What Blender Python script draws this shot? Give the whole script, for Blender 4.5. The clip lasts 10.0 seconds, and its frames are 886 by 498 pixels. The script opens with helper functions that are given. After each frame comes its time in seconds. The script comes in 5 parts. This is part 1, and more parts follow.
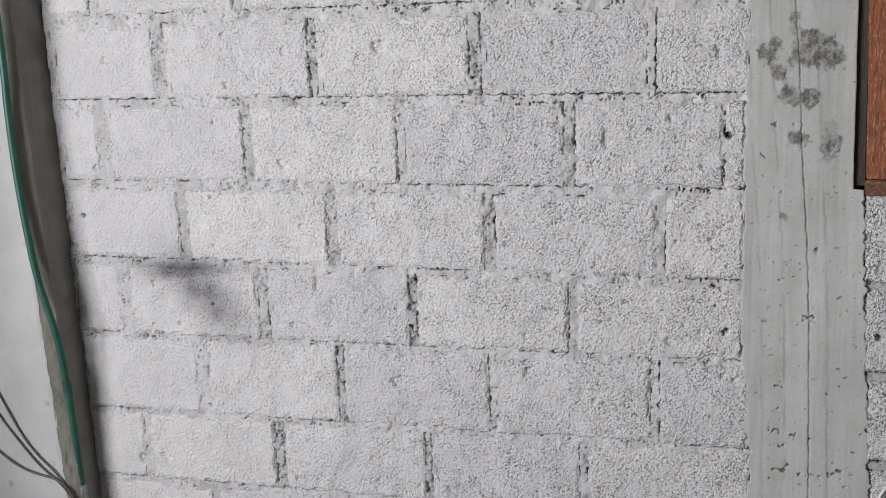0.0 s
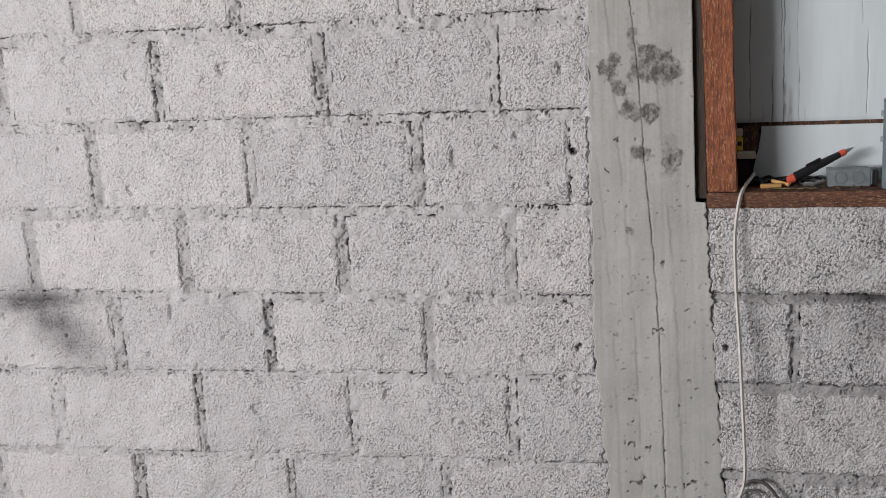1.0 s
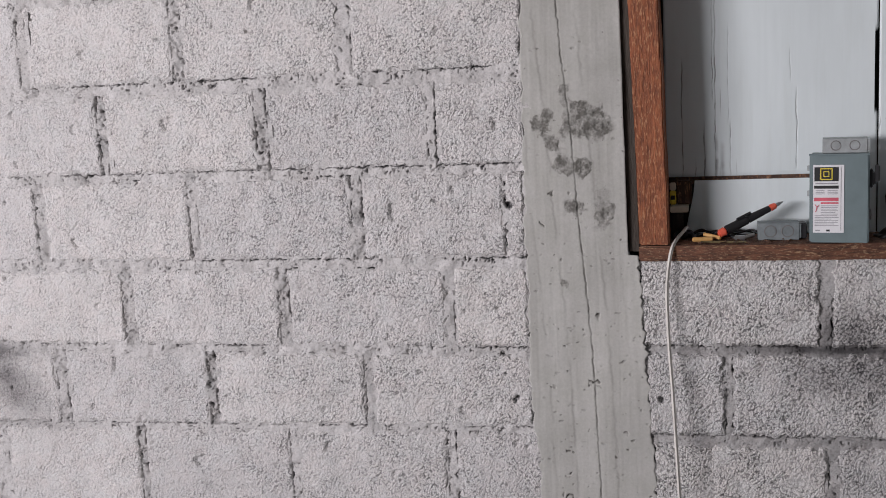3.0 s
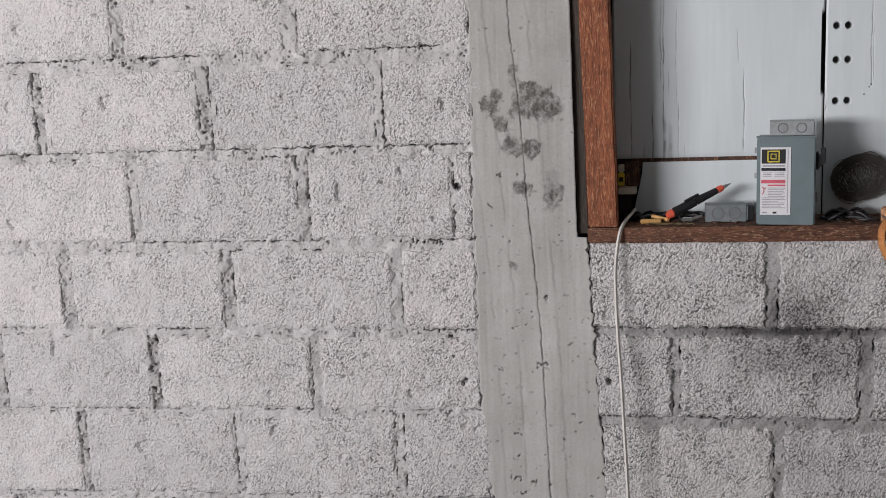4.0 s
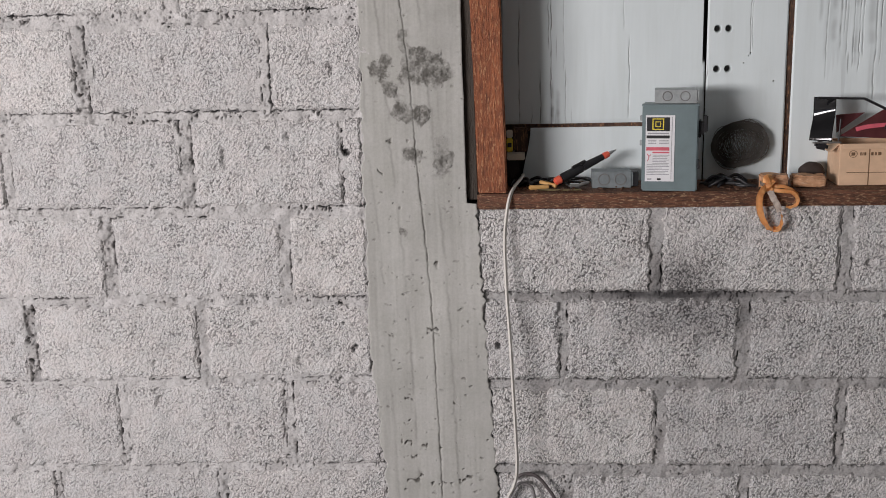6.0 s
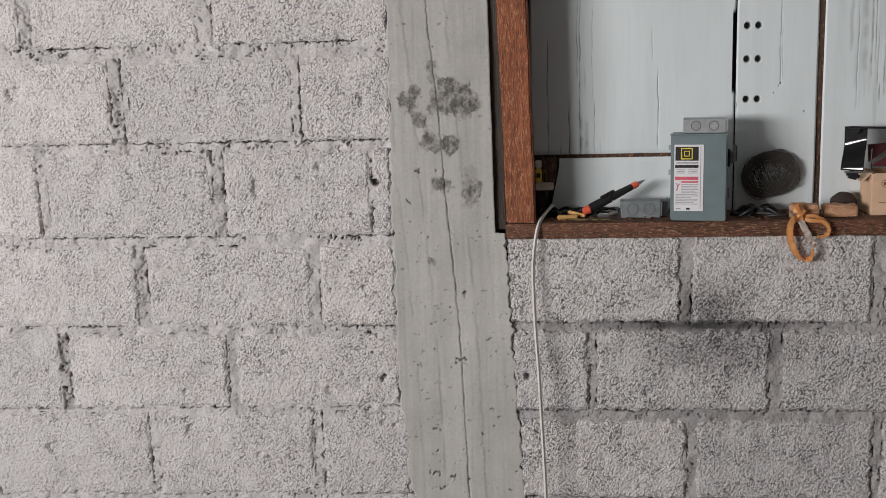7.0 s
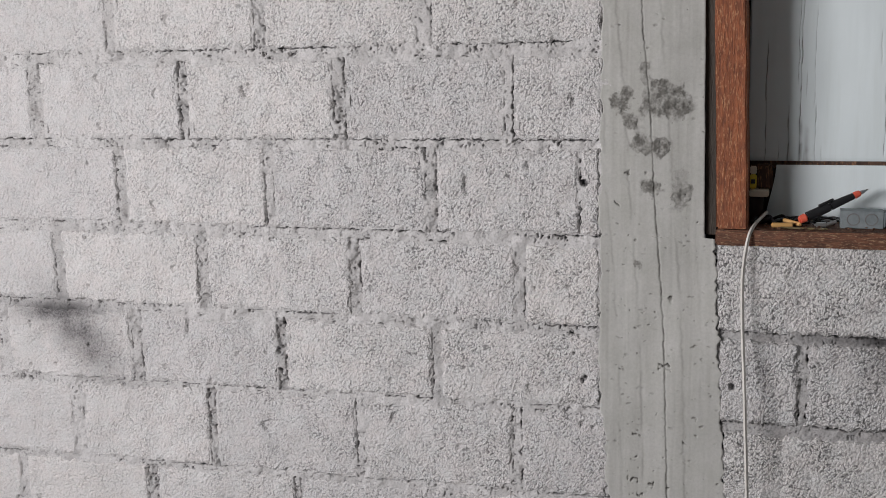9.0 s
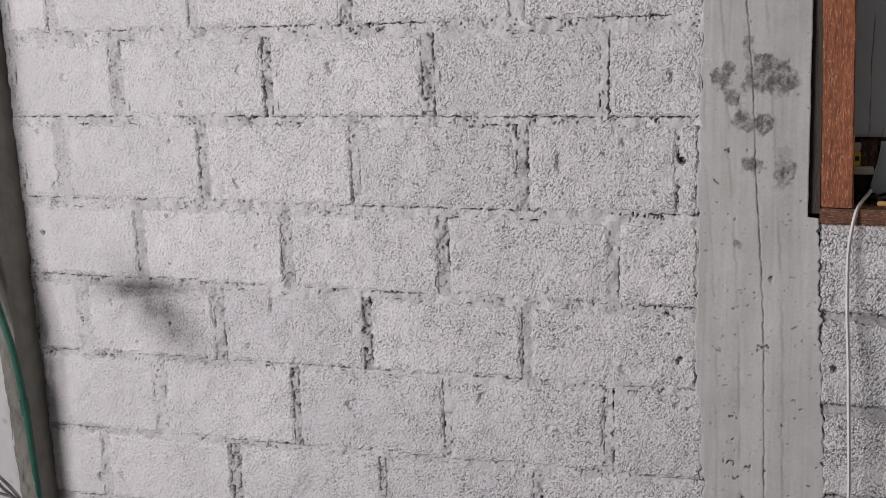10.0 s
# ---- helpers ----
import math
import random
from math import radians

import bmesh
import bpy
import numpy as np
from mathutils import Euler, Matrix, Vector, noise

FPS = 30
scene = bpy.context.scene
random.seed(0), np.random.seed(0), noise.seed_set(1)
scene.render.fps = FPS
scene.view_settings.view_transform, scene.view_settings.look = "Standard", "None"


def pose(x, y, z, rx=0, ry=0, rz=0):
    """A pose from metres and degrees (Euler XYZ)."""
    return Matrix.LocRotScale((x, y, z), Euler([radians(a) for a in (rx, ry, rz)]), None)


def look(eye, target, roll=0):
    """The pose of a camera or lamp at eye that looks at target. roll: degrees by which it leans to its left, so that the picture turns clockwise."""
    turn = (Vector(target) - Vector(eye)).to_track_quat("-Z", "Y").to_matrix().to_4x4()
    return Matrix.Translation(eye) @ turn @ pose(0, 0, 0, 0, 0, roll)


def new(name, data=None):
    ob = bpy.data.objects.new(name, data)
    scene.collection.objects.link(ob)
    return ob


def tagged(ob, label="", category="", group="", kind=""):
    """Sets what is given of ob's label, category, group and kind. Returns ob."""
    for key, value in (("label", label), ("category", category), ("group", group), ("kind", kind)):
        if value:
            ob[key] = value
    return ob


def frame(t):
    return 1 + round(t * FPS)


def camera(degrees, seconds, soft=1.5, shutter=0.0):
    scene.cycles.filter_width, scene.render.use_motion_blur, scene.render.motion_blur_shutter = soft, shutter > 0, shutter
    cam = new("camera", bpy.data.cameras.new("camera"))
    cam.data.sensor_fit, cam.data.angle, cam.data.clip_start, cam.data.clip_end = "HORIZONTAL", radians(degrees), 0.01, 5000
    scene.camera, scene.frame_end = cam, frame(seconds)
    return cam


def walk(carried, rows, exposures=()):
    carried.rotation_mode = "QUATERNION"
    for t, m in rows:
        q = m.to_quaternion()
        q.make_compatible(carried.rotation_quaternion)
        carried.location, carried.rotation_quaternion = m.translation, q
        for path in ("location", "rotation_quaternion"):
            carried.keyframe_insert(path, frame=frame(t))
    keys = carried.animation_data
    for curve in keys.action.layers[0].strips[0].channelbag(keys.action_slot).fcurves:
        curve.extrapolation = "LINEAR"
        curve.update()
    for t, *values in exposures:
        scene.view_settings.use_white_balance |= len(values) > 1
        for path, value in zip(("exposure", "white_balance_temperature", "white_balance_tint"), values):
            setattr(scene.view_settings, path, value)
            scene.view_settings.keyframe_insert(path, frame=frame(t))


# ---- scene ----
cam = camera(43.4, 10.0, soft=0.95)
PATH = [
    (0, (0.149, -2.588, 1.343), (-0.451, -0.729, 0.917), -2.1),
    (0.5, (0.207, -2.551, 1.341), (-0.298, -0.661, 0.925), -2.6),
    (1, (0.307, -2.511, 1.352), (-0.163, -0.611, 0.941), -3.0),
    (1.5, (0.371, -2.494, 1.352), (-0.083, -0.586, 0.961), -3.2),
    (2, (0.435, -2.478, 1.354), (-0.04, -0.57, 0.988), -3.4),
    (2.2, (0.433, -2.484, 1.360), (-0.035, -0.57, 1.003), -3.32),
    (3.3, (0.451, -2.508, 1.352), (-0.009, -0.58, 1.031), -2.88),
    (3.5, (0.459, -2.501, 1.345), (0.006, -0.58, 1.022), -2.9),
    (4, (0.42, -2.481, 1.36), (0.064, -0.548, 0.994), -2.4),
    (4.5, (0.38, -2.446, 1.388), (0.148, -0.507, 0.956), -1.9),
    (5, (0.377, -2.421, 1.412), (0.225, -0.487, 0.925), -1.7),
    (5.2, (0.365, -2.431, 1.415), (0.242, -0.487, 0.918), -1.40),
    (6.3, (0.390, -2.469, 1.391), (0.254, -0.514, 0.944), -1.41),
    (6.5, (0.401, -2.462, 1.381), (0.243, -0.514, 0.954), -1.6),
    (7, (0.409, -2.477, 1.373), (0.206, -0.526, 0.984), -1.7),
    (7.5, (0.422, -2.492, 1.362), (0.141, -0.544, 1.004), -1.7),
    (8, (0.444, -2.502, 1.35), (0.055, -0.57, 1.011), -1.7),
    (8.5, (0.453, -2.504, 1.345), (-0.044, -0.596, 1.006), -1.5),
    (9, (0.444, -2.495, 1.343), (-0.144, -0.617, 0.988), -1.3),
    (9.5, (0.406, -2.481, 1.345), (-0.247, -0.629, 0.968), -1.4),
    (10, (0.294, -2.494, 1.363), (-0.344, -0.642, 0.954), -1.7),
]
EXPOSURES = [
    (0, -0.31, 6293, 11.5),
    (0.5, -0.32, 6504, 12.2),
    (1, -0.40, 6512, 12.8),
    (1.5, -0.44, 6476, 14),
    (2, -0.43, 6645, 15.3),
    (3.5, -0.44, 6449, 16.8),
    (4, -0.39, 6529, 14.9),
    (4.5, -0.35, 6623, 11.3),
    (5, -0.32, 6611, 11.4),
    (6.5, -0.38, 6731, 15.5),
    (7, -0.44, 6733, 12.7),
    (7.5, -0.44, 6756, 13.8),
    (8, -0.41, 6710, 11.6),
    (8.5, -0.45, 6521, 13.1),
    (9, -0.44, 6517, 12.1),
    (9.5, -0.44, 6497, 14.1),
    (10, -0.47, 6475, 16.2),
]
walk(cam, [(t, look(e, g, r)) for t, e, g, r in PATH], EXPOSURES)

# ---- light: daylight through a wide opening in the west wall ----
world = bpy.data.worlds.new("world")
scene.world = world
world.use_nodes = True
wn = world.node_tree.nodes
sky = wn.new("ShaderNodeTexSky")
sky.sky_type, sky.sun_disc = "NISHITA", False
sky.sun_elevation, sky.sun_rotation = radians(48), radians(250)
world.node_tree.links.new(sky.outputs["Color"], wn["Background"].inputs["Color"])
wn["Background"].inputs["Strength"].default_value = 0.08

sun = new("sun", bpy.data.lights.new("sun", "SUN"))
sun.data.energy, sun.data.angle, sun.data.color = 1.0, radians(12), (1.0, 0.96, 0.9)
sun.matrix_world = look((-6, -9, 12), (-4, -4, 0))

DOOR_Y0, DOOR_Y1, DOOR_Z1, WEST = -4.9, -0.9, 2.35, -2.30     # wide open side in the west wall
daylight = new("daylight", bpy.data.lights.new("daylight", "AREA"))
daylight.data.shape, daylight.data.size, daylight.data.size_y = "RECTANGLE", 2.0, 0.75
daylight.data.spread = radians(140)
daylight.data.energy, daylight.data.color = 163.0, (1.0, 0.985, 0.99)
daylight.matrix_world = look((WEST - 0.70, -3.90, 1.52), (WEST + 0.30, -2.85, 1.44))

# ---- noise fields over the wall, 2 mm apart ----
FX0, FZ0, FS, FNX, FNZ = -2.0, -0.3, 0.002, 2048, 1024


def field(seed, lo, hi, sx=1.0, sz=1.0):
    """Smooth random field with wavelengths lo to hi metres, stretched by sx, sz; standard deviation 1."""
    rng = np.random.default_rng(seed)
    white = np.fft.rfft2(rng.standard_normal((FNZ, FNX)))
    fx = np.fft.rfftfreq(FNX, FS)[None, :] * sx
    fz = np.fft.fftfreq(FNZ, FS)[:, None] * sz
    f = np.sqrt(fx * fx + fz * fz)
    keep = np.exp(-((f * lo) ** 2)) * (1 - np.exp(-((f * hi) ** 2))) / np.maximum(f, 1 / hi)
    out = np.fft.irfft2(white * keep, s=(FNZ, FNX))
    return out / out.std()


def sample(fld, x, z):
    ix = np.clip(((x - FX0) / FS), 0, FNX - 2)
    iz = np.clip(((z - FZ0) / FS), 0, FNZ - 2)
    i, j = ix.astype(int), iz.astype(int)
    a, b = ix - i, iz - j
    return (fld[j, i] * (1 - a) * (1 - b) + fld[j, i + 1] * a * (1 - b) + fld[j + 1, i] * (1 - a) * b + fld[j + 1, i + 1] * a * b)


def step(a, b, x):
    t = np.clip((x - a) / (b - a), 0, 1)
    return t * t * (3 - 2 * t)


GRAIN = field(1, 0.006, 0.012)
EDGE = field(2, 0.010, 0.05)
MID = field(3, 0.03, 0.15)
BROAD = field(4, 0.12, 0.6)
STREAK = field(5, 0.006, 0.04, 1.0, 25.0)
CRACKN = field(6, 0.02, 0.09)
FINE = field(7, 0.004, 0.008)
LONG = field(8, 0.06, 0.3)
TICK = field(9, 0.004, 0.014, 1.0, 2.6)

# ---- materials ----


def mat(name, rough=0.8, metal=0.0, color=(0.5, 0.5, 0.5)):
    m = bpy.data.materials.new(name)
    m.use_nodes = True
    b = m.node_tree.nodes["Principled BSDF"]
    b.inputs["Roughness"].default_value, b.inputs["Metallic"].default_value = rough, metal
    b.inputs["Base Color"].default_value = (*color, 1)
    return m


def node(m, kind, **kw):
    n = m.node_tree.nodes.new(kind)
    for k, v in kw.items():
        n.inputs[k].default_value = v
    return n


def link(m, a, b):
    m.node_tree.links.new(a, b)


def ramp(m, src, stops):
    n = node(m, "ShaderNodeValToRGB")
    e = n.color_ramp.elements
    while len(e) < len(stops):
        e.new(0.5)
    for el, (p, c) in zip(e, stops):
        el.position, el.color = p, (*c, 1) if len(c) == 3 else c
    link(m, src, n.inputs["Fac"])
    return n.outputs["Color"]


def noise_tex(m, scale, detail=4.0, rough=0.55, stretch=None, seed=0.0):
    n = node(m, "ShaderNodeTexNoise", Scale=scale, Detail=detail, Roughness=rough)
    co = node(m, "ShaderNodeTexCoord")
    mp = node(m, "ShaderNodeMapping")
    mp.inputs["Location"].default_value = (seed, seed * 0.7, seed * 1.3)
    if stretch:
        mp.inputs["Scale"].default_value = stretch
    link(m, co.outputs["Object"], mp.inputs["Vector"])
    link(m, mp.outputs["Vector"], n.inputs["Vector"])
    return n.outputs["Fac"]


def mix(m, fac, a, b, mode="MIX"):
    n = m.node_tree.nodes.new("ShaderNodeMix")
    n.data_type, n.blend_type = "RGBA", mode
    for sock, v in ((n.inputs[0], fac), (n.inputs[6], a), (n.inputs[7], b)):
        if isinstance(v, (int, float)):
            sock.default_value = v
        elif isinstance(v, tuple):
            sock.default_value = (*v, 1)
        else:
            link(m, v, sock)
    return n.outputs[2]


def maths(m, op, a, b=0.0):
    n = m.node_tree.nodes.new("ShaderNodeMath")
    n.operation = op
    for sock, v in zip(n.inputs, (a, b)):
        if isinstance(v, (int, float)):
            sock.default_value = v
        else:
            link(m, v, sock)
    return n.outputs[0]


def attr(m, name):
    n = m.node_tree.nodes.new("ShaderNodeAttribute")
    n.attribute_name = name
    return n.outputs["Fac"]


def shade(m, color=None, bump=None, strength=0.4, dist=0.002, rough=None):
    b = m.node_tree.nodes["Principled BSDF"]
    if color is not None:
        link(m, color, b.inputs["Base Color"])
    if rough is not None:
        link(m, rough, b.inputs["Roughness"])
    if bump is not None:
        n = node(m, "ShaderNodeBump", Strength=strength, Distance=dist)
        link(m, bump, n.inputs["Height"])
        link(m, n.outputs["Normal"], b.inputs["Normal"])
    return m


def masonry(name, light, dark, soot_shade, bump=0.7, big_scale=7, grain=170, crevice_shade=0.5, depth=0.0045, rubbed=0.0, coat=False):
    """Concrete masonry of rounded grit with shade painted in its crevices, a slight tint for each piece, and sooty
    darkening where the mesh says so (rubbed: thinner on the lumps).
    coat: the limewash lies thicker towards the west end."""
    m = mat(name, 0.92)
    m.node_tree.nodes["Principled BSDF"].inputs["Specular IOR Level"].default_value = 0.25
    big = ramp(m, noise_tex(m, big_scale, 5, 0.6), [(0.3, dark), (0.7, light)])
    info = node(m, "ShaderNodeObjectInfo")
    tint = ramp(m, info.outputs["Random"], [(0.0, (0.94, 0.94, 0.944)), (0.5, (1.0, 0.998, 0.997)), (1.0, (1.045, 1.037, 1.026))])
    col = mix(m, 1.0, big, tint, "MULTIPLY")
    col = mix(m, 1.0, col, ramp(m, noise_tex(m, 22, 3, 0.6, None, 7), [(0.35, (1.012, 0.996, 0.992)), (0.65, (0.99, 1.003, 1.006))]), "MULTIPLY")
    col = mix(m, attr(m, "lime"), col, tuple(1.16 * c for c in light))
    lumps = node(m, "ShaderNodeTexVoronoi", Scale=grain)
    where = node(m, "ShaderNodeTexCoord")
    warp = noise_tex(m, grain * 0.6, 2, 0.6, None, 2)
    link(m, mix(m, 0.010, where.outputs["Object"], warp, "ADD"), lumps.inputs["Vector"])
    round_ = maths(m, "SUBTRACT", 0.76, maths(m, "MULTIPLY", lumps.outputs["Distance"], 0.58))
    stone = maths(m, "ADD", maths(m, "MULTIPLY", noise_tex(m, grain * 0.9, 2.5, 0.62), 0.24), maths(m, "MULTIPLY", round_, 0.76))
    fine = noise_tex(m, grain * 2.3, 3, 0.65, None, 4)
    rough_patch = ramp(m, noise_tex(m, 14, 4, 0.6, None, 9), [(0.36, (0.35, 0.35, 0.35)), (0.60, (1, 1, 1))])
    if coat:
        axes = node(m, "ShaderNodeSeparateXYZ")
        link(m, where.outputs["Object"], axes.inputs["Vector"])
        span = node(m, "ShaderNodeMapRange")
        for k, v in zip(("From Min", "From Max", "To Min", "To Max"), (-1.7, -0.5, 0.22, 1.0)):
            span.inputs[k].default_value = v
        link(m, axes.outputs["X"], span.inputs["Value"])
        rough_patch = maths(m, "MULTIPLY", rough_patch, span.outputs["Result"])
    cr = 1 - crevice_shade
    # The same relief darkens the crevices and lightens the lumps, shade put into colour.
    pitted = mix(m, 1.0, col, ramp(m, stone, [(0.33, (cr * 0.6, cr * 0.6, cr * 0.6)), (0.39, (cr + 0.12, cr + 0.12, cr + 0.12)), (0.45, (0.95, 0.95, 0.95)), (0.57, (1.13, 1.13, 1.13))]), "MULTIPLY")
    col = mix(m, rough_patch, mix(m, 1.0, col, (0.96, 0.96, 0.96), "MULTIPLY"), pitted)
    col = mix(m, 1.0, col, ramp(m, fine, [(0.3, (0.86, 0.855, 0.85)), (0.5, (1, 1, 1)), (0.7, (1.06, 1.06, 1.06))]), "MULTIPLY")
    cover = attr(m, "stain_shade")
    if rubbed:
        keep = ramp(m, stone, [(0.36, (1.0, 1.0, 1.0)), (0.54, (1 - rubbed, 1 - rubbed, 1 - rubbed))])
        cover = maths(m, "MULTIPLY", cover, keep)
    col = mix(m, cover, col, soot_shade)
    height = maths(m, "ADD", maths(m, "MULTIPLY", fine, 0.2), maths(m, "MULTIPLY", stone, maths(m, "ADD", maths(m, "MULTIPLY", rough_patch, 0.7), 0.4)))
    return shade(m, col, height, bump, depth)


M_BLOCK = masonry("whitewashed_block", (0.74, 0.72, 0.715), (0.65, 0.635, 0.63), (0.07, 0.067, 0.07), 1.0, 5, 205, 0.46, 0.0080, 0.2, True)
M_MORTAR = masonry("whitewashed_mortar", (0.50, 0.488, 0.484), (0.375, 0.368, 0.364), (0.04, 0.038, 0.04), 0.25, 9, 210, 0.12)
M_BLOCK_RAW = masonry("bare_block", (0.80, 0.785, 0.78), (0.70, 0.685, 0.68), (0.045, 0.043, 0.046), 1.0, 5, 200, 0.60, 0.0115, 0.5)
M_MORTAR_RAW = masonry("bare_mortar", (0.49, 0.48, 0.475), (0.36, 0.353, 0.35), (0.035, 0.033, 0.035), 0.35, 9, 210, 0.2)


def concrete(name, light, dark):
    m = mat(name, 0.85)
    m.node_tree.nodes["Principled BSDF"].inputs["Specular IOR Level"].default_value = 0.3
    c = ramp(m, noise_tex(m, 3.5, 6, 0.6), [(0.3, dark), (0.7, light)])
    streak = noise_tex(m, 20, 4, 0.6, (1, 1, 0.05), 3)
    c = mix(m, 1.0, c, ramp(m, streak, [(0.32, (0.87, 0.865, 0.85)), (0.62, (1.04, 1.04, 1.03))]), "MULTIPLY")
    c = mix(m, 1.0, c, ramp(m, noise_tex(m, 16, 4, 0.65, None, 6), [(0.3, (0.93, 0.935, 0.92)), (0.65, (1.03, 1.03, 1.035))]), "MULTIPLY")
    c = mix(m, 1.0, c, ramp(m, noise_tex(m, 160, 4, 0.65), [(0.3, (0.9, 0.9, 0.9)), (0.65, (1.03, 1.03, 1.03))]), "MULTIPLY")
    c = mix(m, attr(m, "stain_shade"), c, (0.095, 0.090, 0.080))
    return shade(m, c, noise_tex(m, 260, 4, 0.6), 0.06, 0.002)


M_COLUMN = concrete("cast_concrete", (0.50, 0.495, 0.475), (0.42, 0.417, 0.40))
M_FLOOR = concrete("floor_concrete", (0.125, 0.122, 0.118), (0.09, 0.088, 0.086))
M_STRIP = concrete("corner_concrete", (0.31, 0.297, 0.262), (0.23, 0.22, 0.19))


def plaster(name, light, dark):
    m = mat(name, 0.8)
    c = ramp(m, noise_tex(m, 5, 6, 0.6), [(0.3, dark), (0.7, light)])
    c = mix(m, 1.0, c, ramp(m, noise_tex(m, 60, 4, 0.7), [(0.25, (0.9, 0.9, 0.9)), (0.45, (1, 1, 1))]), "MULTIPLY")
    c = mix(m, attr(m, "stain_shade"), c, (0.16, 0.15, 0.14))
    return shade(m, c, noise_tex(m, 90, 4), 0.15, 0.002)


M_PLASTER = plaster("painted_plaster", (0.50, 0.492, 0.478), (0.40, 0.394, 0.382))
M_CEIL = plaster("ceiling_plaster", (0.42, 0.41, 0.40), (0.35, 0.345, 0.34))


def wood(name, light, dark, axis, scale=1.0, fleck=(0.40, 0.20, 0.10)):
    """Rough-sawn fibrous wood with its grain along axis x, y or z."""
    m = mat(name, 0.7)

    def along(k):
        return {"x": (k, 1, 1), "y": (1, k, 1), "z": (1, 1, k)}[axis]
    g = noise_tex(m, 170 * scale, 5, 0.7, along(0.16), 2)
    big = noise_tex(m, 22 * scale, 4, 0.6, along(0.12), 5)
    fib = noise_tex(m, 330 * scale, 2, 0.6, along(0.22), 9)
    c = ramp(m, g, [(0.34, dark), (0.62, light)])
    c = mix(m, 1.0, c, ramp(m, big, [(0.3, (0.62, 0.60, 0.58)), (0.65, (1.10, 1.08, 1.06))]), "MULTIPLY")
    c = mix(m, ramp(m, fib, [(0.56, (0, 0, 0)), (0.66, (0.62, 0.62, 0.62))]), c, fleck)
    height = maths(m, "ADD", g, maths(m, "MULTIPLY", fib, 0.5))
    return shade(m, c, height, 0.8, 0.004)


M_JAMB = wood("red_brown_wood_upright", (0.35, 0.112, 0.044), (0.13, 0.036, 0.015), "z", 1.1, (0.56, 0.30, 0.15))
M_SILL = wood("red_brown_wood_level", (0.21, 0.088, 0.048), (0.05, 0.021, 0.014), "x", 1.25, (0.50, 0.33, 0.19))
M_DARKWOOD = wood("dark_brown_wood", (0.022, 0.015, 0.012), (0.011, 0.008, 0.007), "z", 1.0, (0.03, 0.02, 0.016))
M_BATTEN = wood("grey_brown_batten_wood", (0.056, 0.045, 0.035), (0.036, 0.029, 0.023), "z", 1.0, (0.06, 0.048, 0.038))
M_EDGE = wood("brown_board_edge", (0.12, 0.060, 0.036), (0.05, 0.026, 0.018), "z")
M_PINE = wood("pale_offcut_wood", (0.62, 0.35, 0.20), (0.46, 0.24, 0.13), "x", 1.0, (0.68, 0.46, 0.31))


def board_paint():
    m = mat("old_white_gloss_paint", 0.5)
    c = ramp(m, noise_tex(m, 4, 5, 0.6, (1, 1, 0.3)), [(0.3, (0.66, 0.725, 0.74)), (0.7, (0.75, 0.825, 0.84))])
    grime = noise_tex(m, 30, 5, 0.65, (1, 1, 0.08), 4)
    c = mix(m, 1.0, c, ramp(m, grime, [(0.25, (0.93, 0.93, 0.92)), (0.5, (1, 1, 1))]), "MULTIPLY")
    c = mix(m, attr(m, "stain_shade"), c, (0.055, 0.05, 0.047))
    return shade(m, c, noise_tex(m, 60, 4, 0.6, (1, 1, 0.1)), 0.05, 0.002)


M_BOARD = board_paint()


def plain(name, color, rough=0.5, metal=0.0, var=0.12, scale=40, bump=0.1):
    """One colour with slight mottling and relief."""
    m = mat(name, rough, metal)
    lo = tuple(c * (1 - var) for c in color)
    hi = tuple(min(1, c * (1 + var)) for c in color)
    n = noise_tex(m, scale, 5, 0.6)
    return shade(m, ramp(m, n, [(0.3, lo), (0.7, hi)]), n, bump, 0.001)


M_ENAMEL = plain("grey_blue_enamel", (0.155, 0.205, 0.215), 0.42, 0.0, 0.08, 25, 0.05)
M_GALV = plain("galvanised_steel", (0.36, 0.385, 0.39), 0.45, 0.35, 0.18, 60, 0.1)
M_GALV_DULL = plain("dull_galvanised_steel", (0.22, 0.25, 0.26), 0.5, 0.3, 0.2, 50, 0.1)
M_STEEL = plain("tool_steel", (0.5, 0.5, 0.5), 0.3, 0.9)
M_PAPER = plain("label_paper", (0.74, 0.74, 0.76), 0.6, 0.0, 0.04)
M_BLACK = plain("black_plastic", (0.015, 0.015, 0.017), 0.45)
M_GLOSS = plain("glossy_black", (0.008, 0.008, 0.009), 0.08, 0.0, 0.05, 20, 0.02)
M_YELLOW = plain("yellow_print", (0.75, 0.60, 0.06), 0.5)
M_RED = plain("red_print", (0.62, 0.11, 0.15), 0.6)
M_GREYPRINT = plain("grey_print", (0.33, 0.33, 0.35), 0.6)
M_CORAL = plain("coral_plastic", (0.75, 0.13, 0.075), 0.4)
M_GREEN = plain("green_conduit", (0.020, 0.092, 0.064), 0.45, 0.0, 0.25, 18, 0.05)
M_CABLE = plain("white_cable", (0.62, 0.60, 0.56), 0.5, 0.0, 0.1, 30)
M_DARKCABLE = plain("dark_cable", (0.105, 0.090, 0.090), 0.6)
M_COIL = plain("dull_wire", (0.105, 0.096, 0.087), 1.0)
M_GREYCABLE = plain("grey_cable", (0.20, 0.19, 0.19), 0.6)
M_STRAP = plain("orange_ribbon", (0.88, 0.46, 0.18), 0.5, 0.0, 0.12, 60, 0.1)
M_TAPE = plain("pale_ribbon_back", (0.86, 0.76, 0.69), 0.6, 0.0, 0.2, 80)
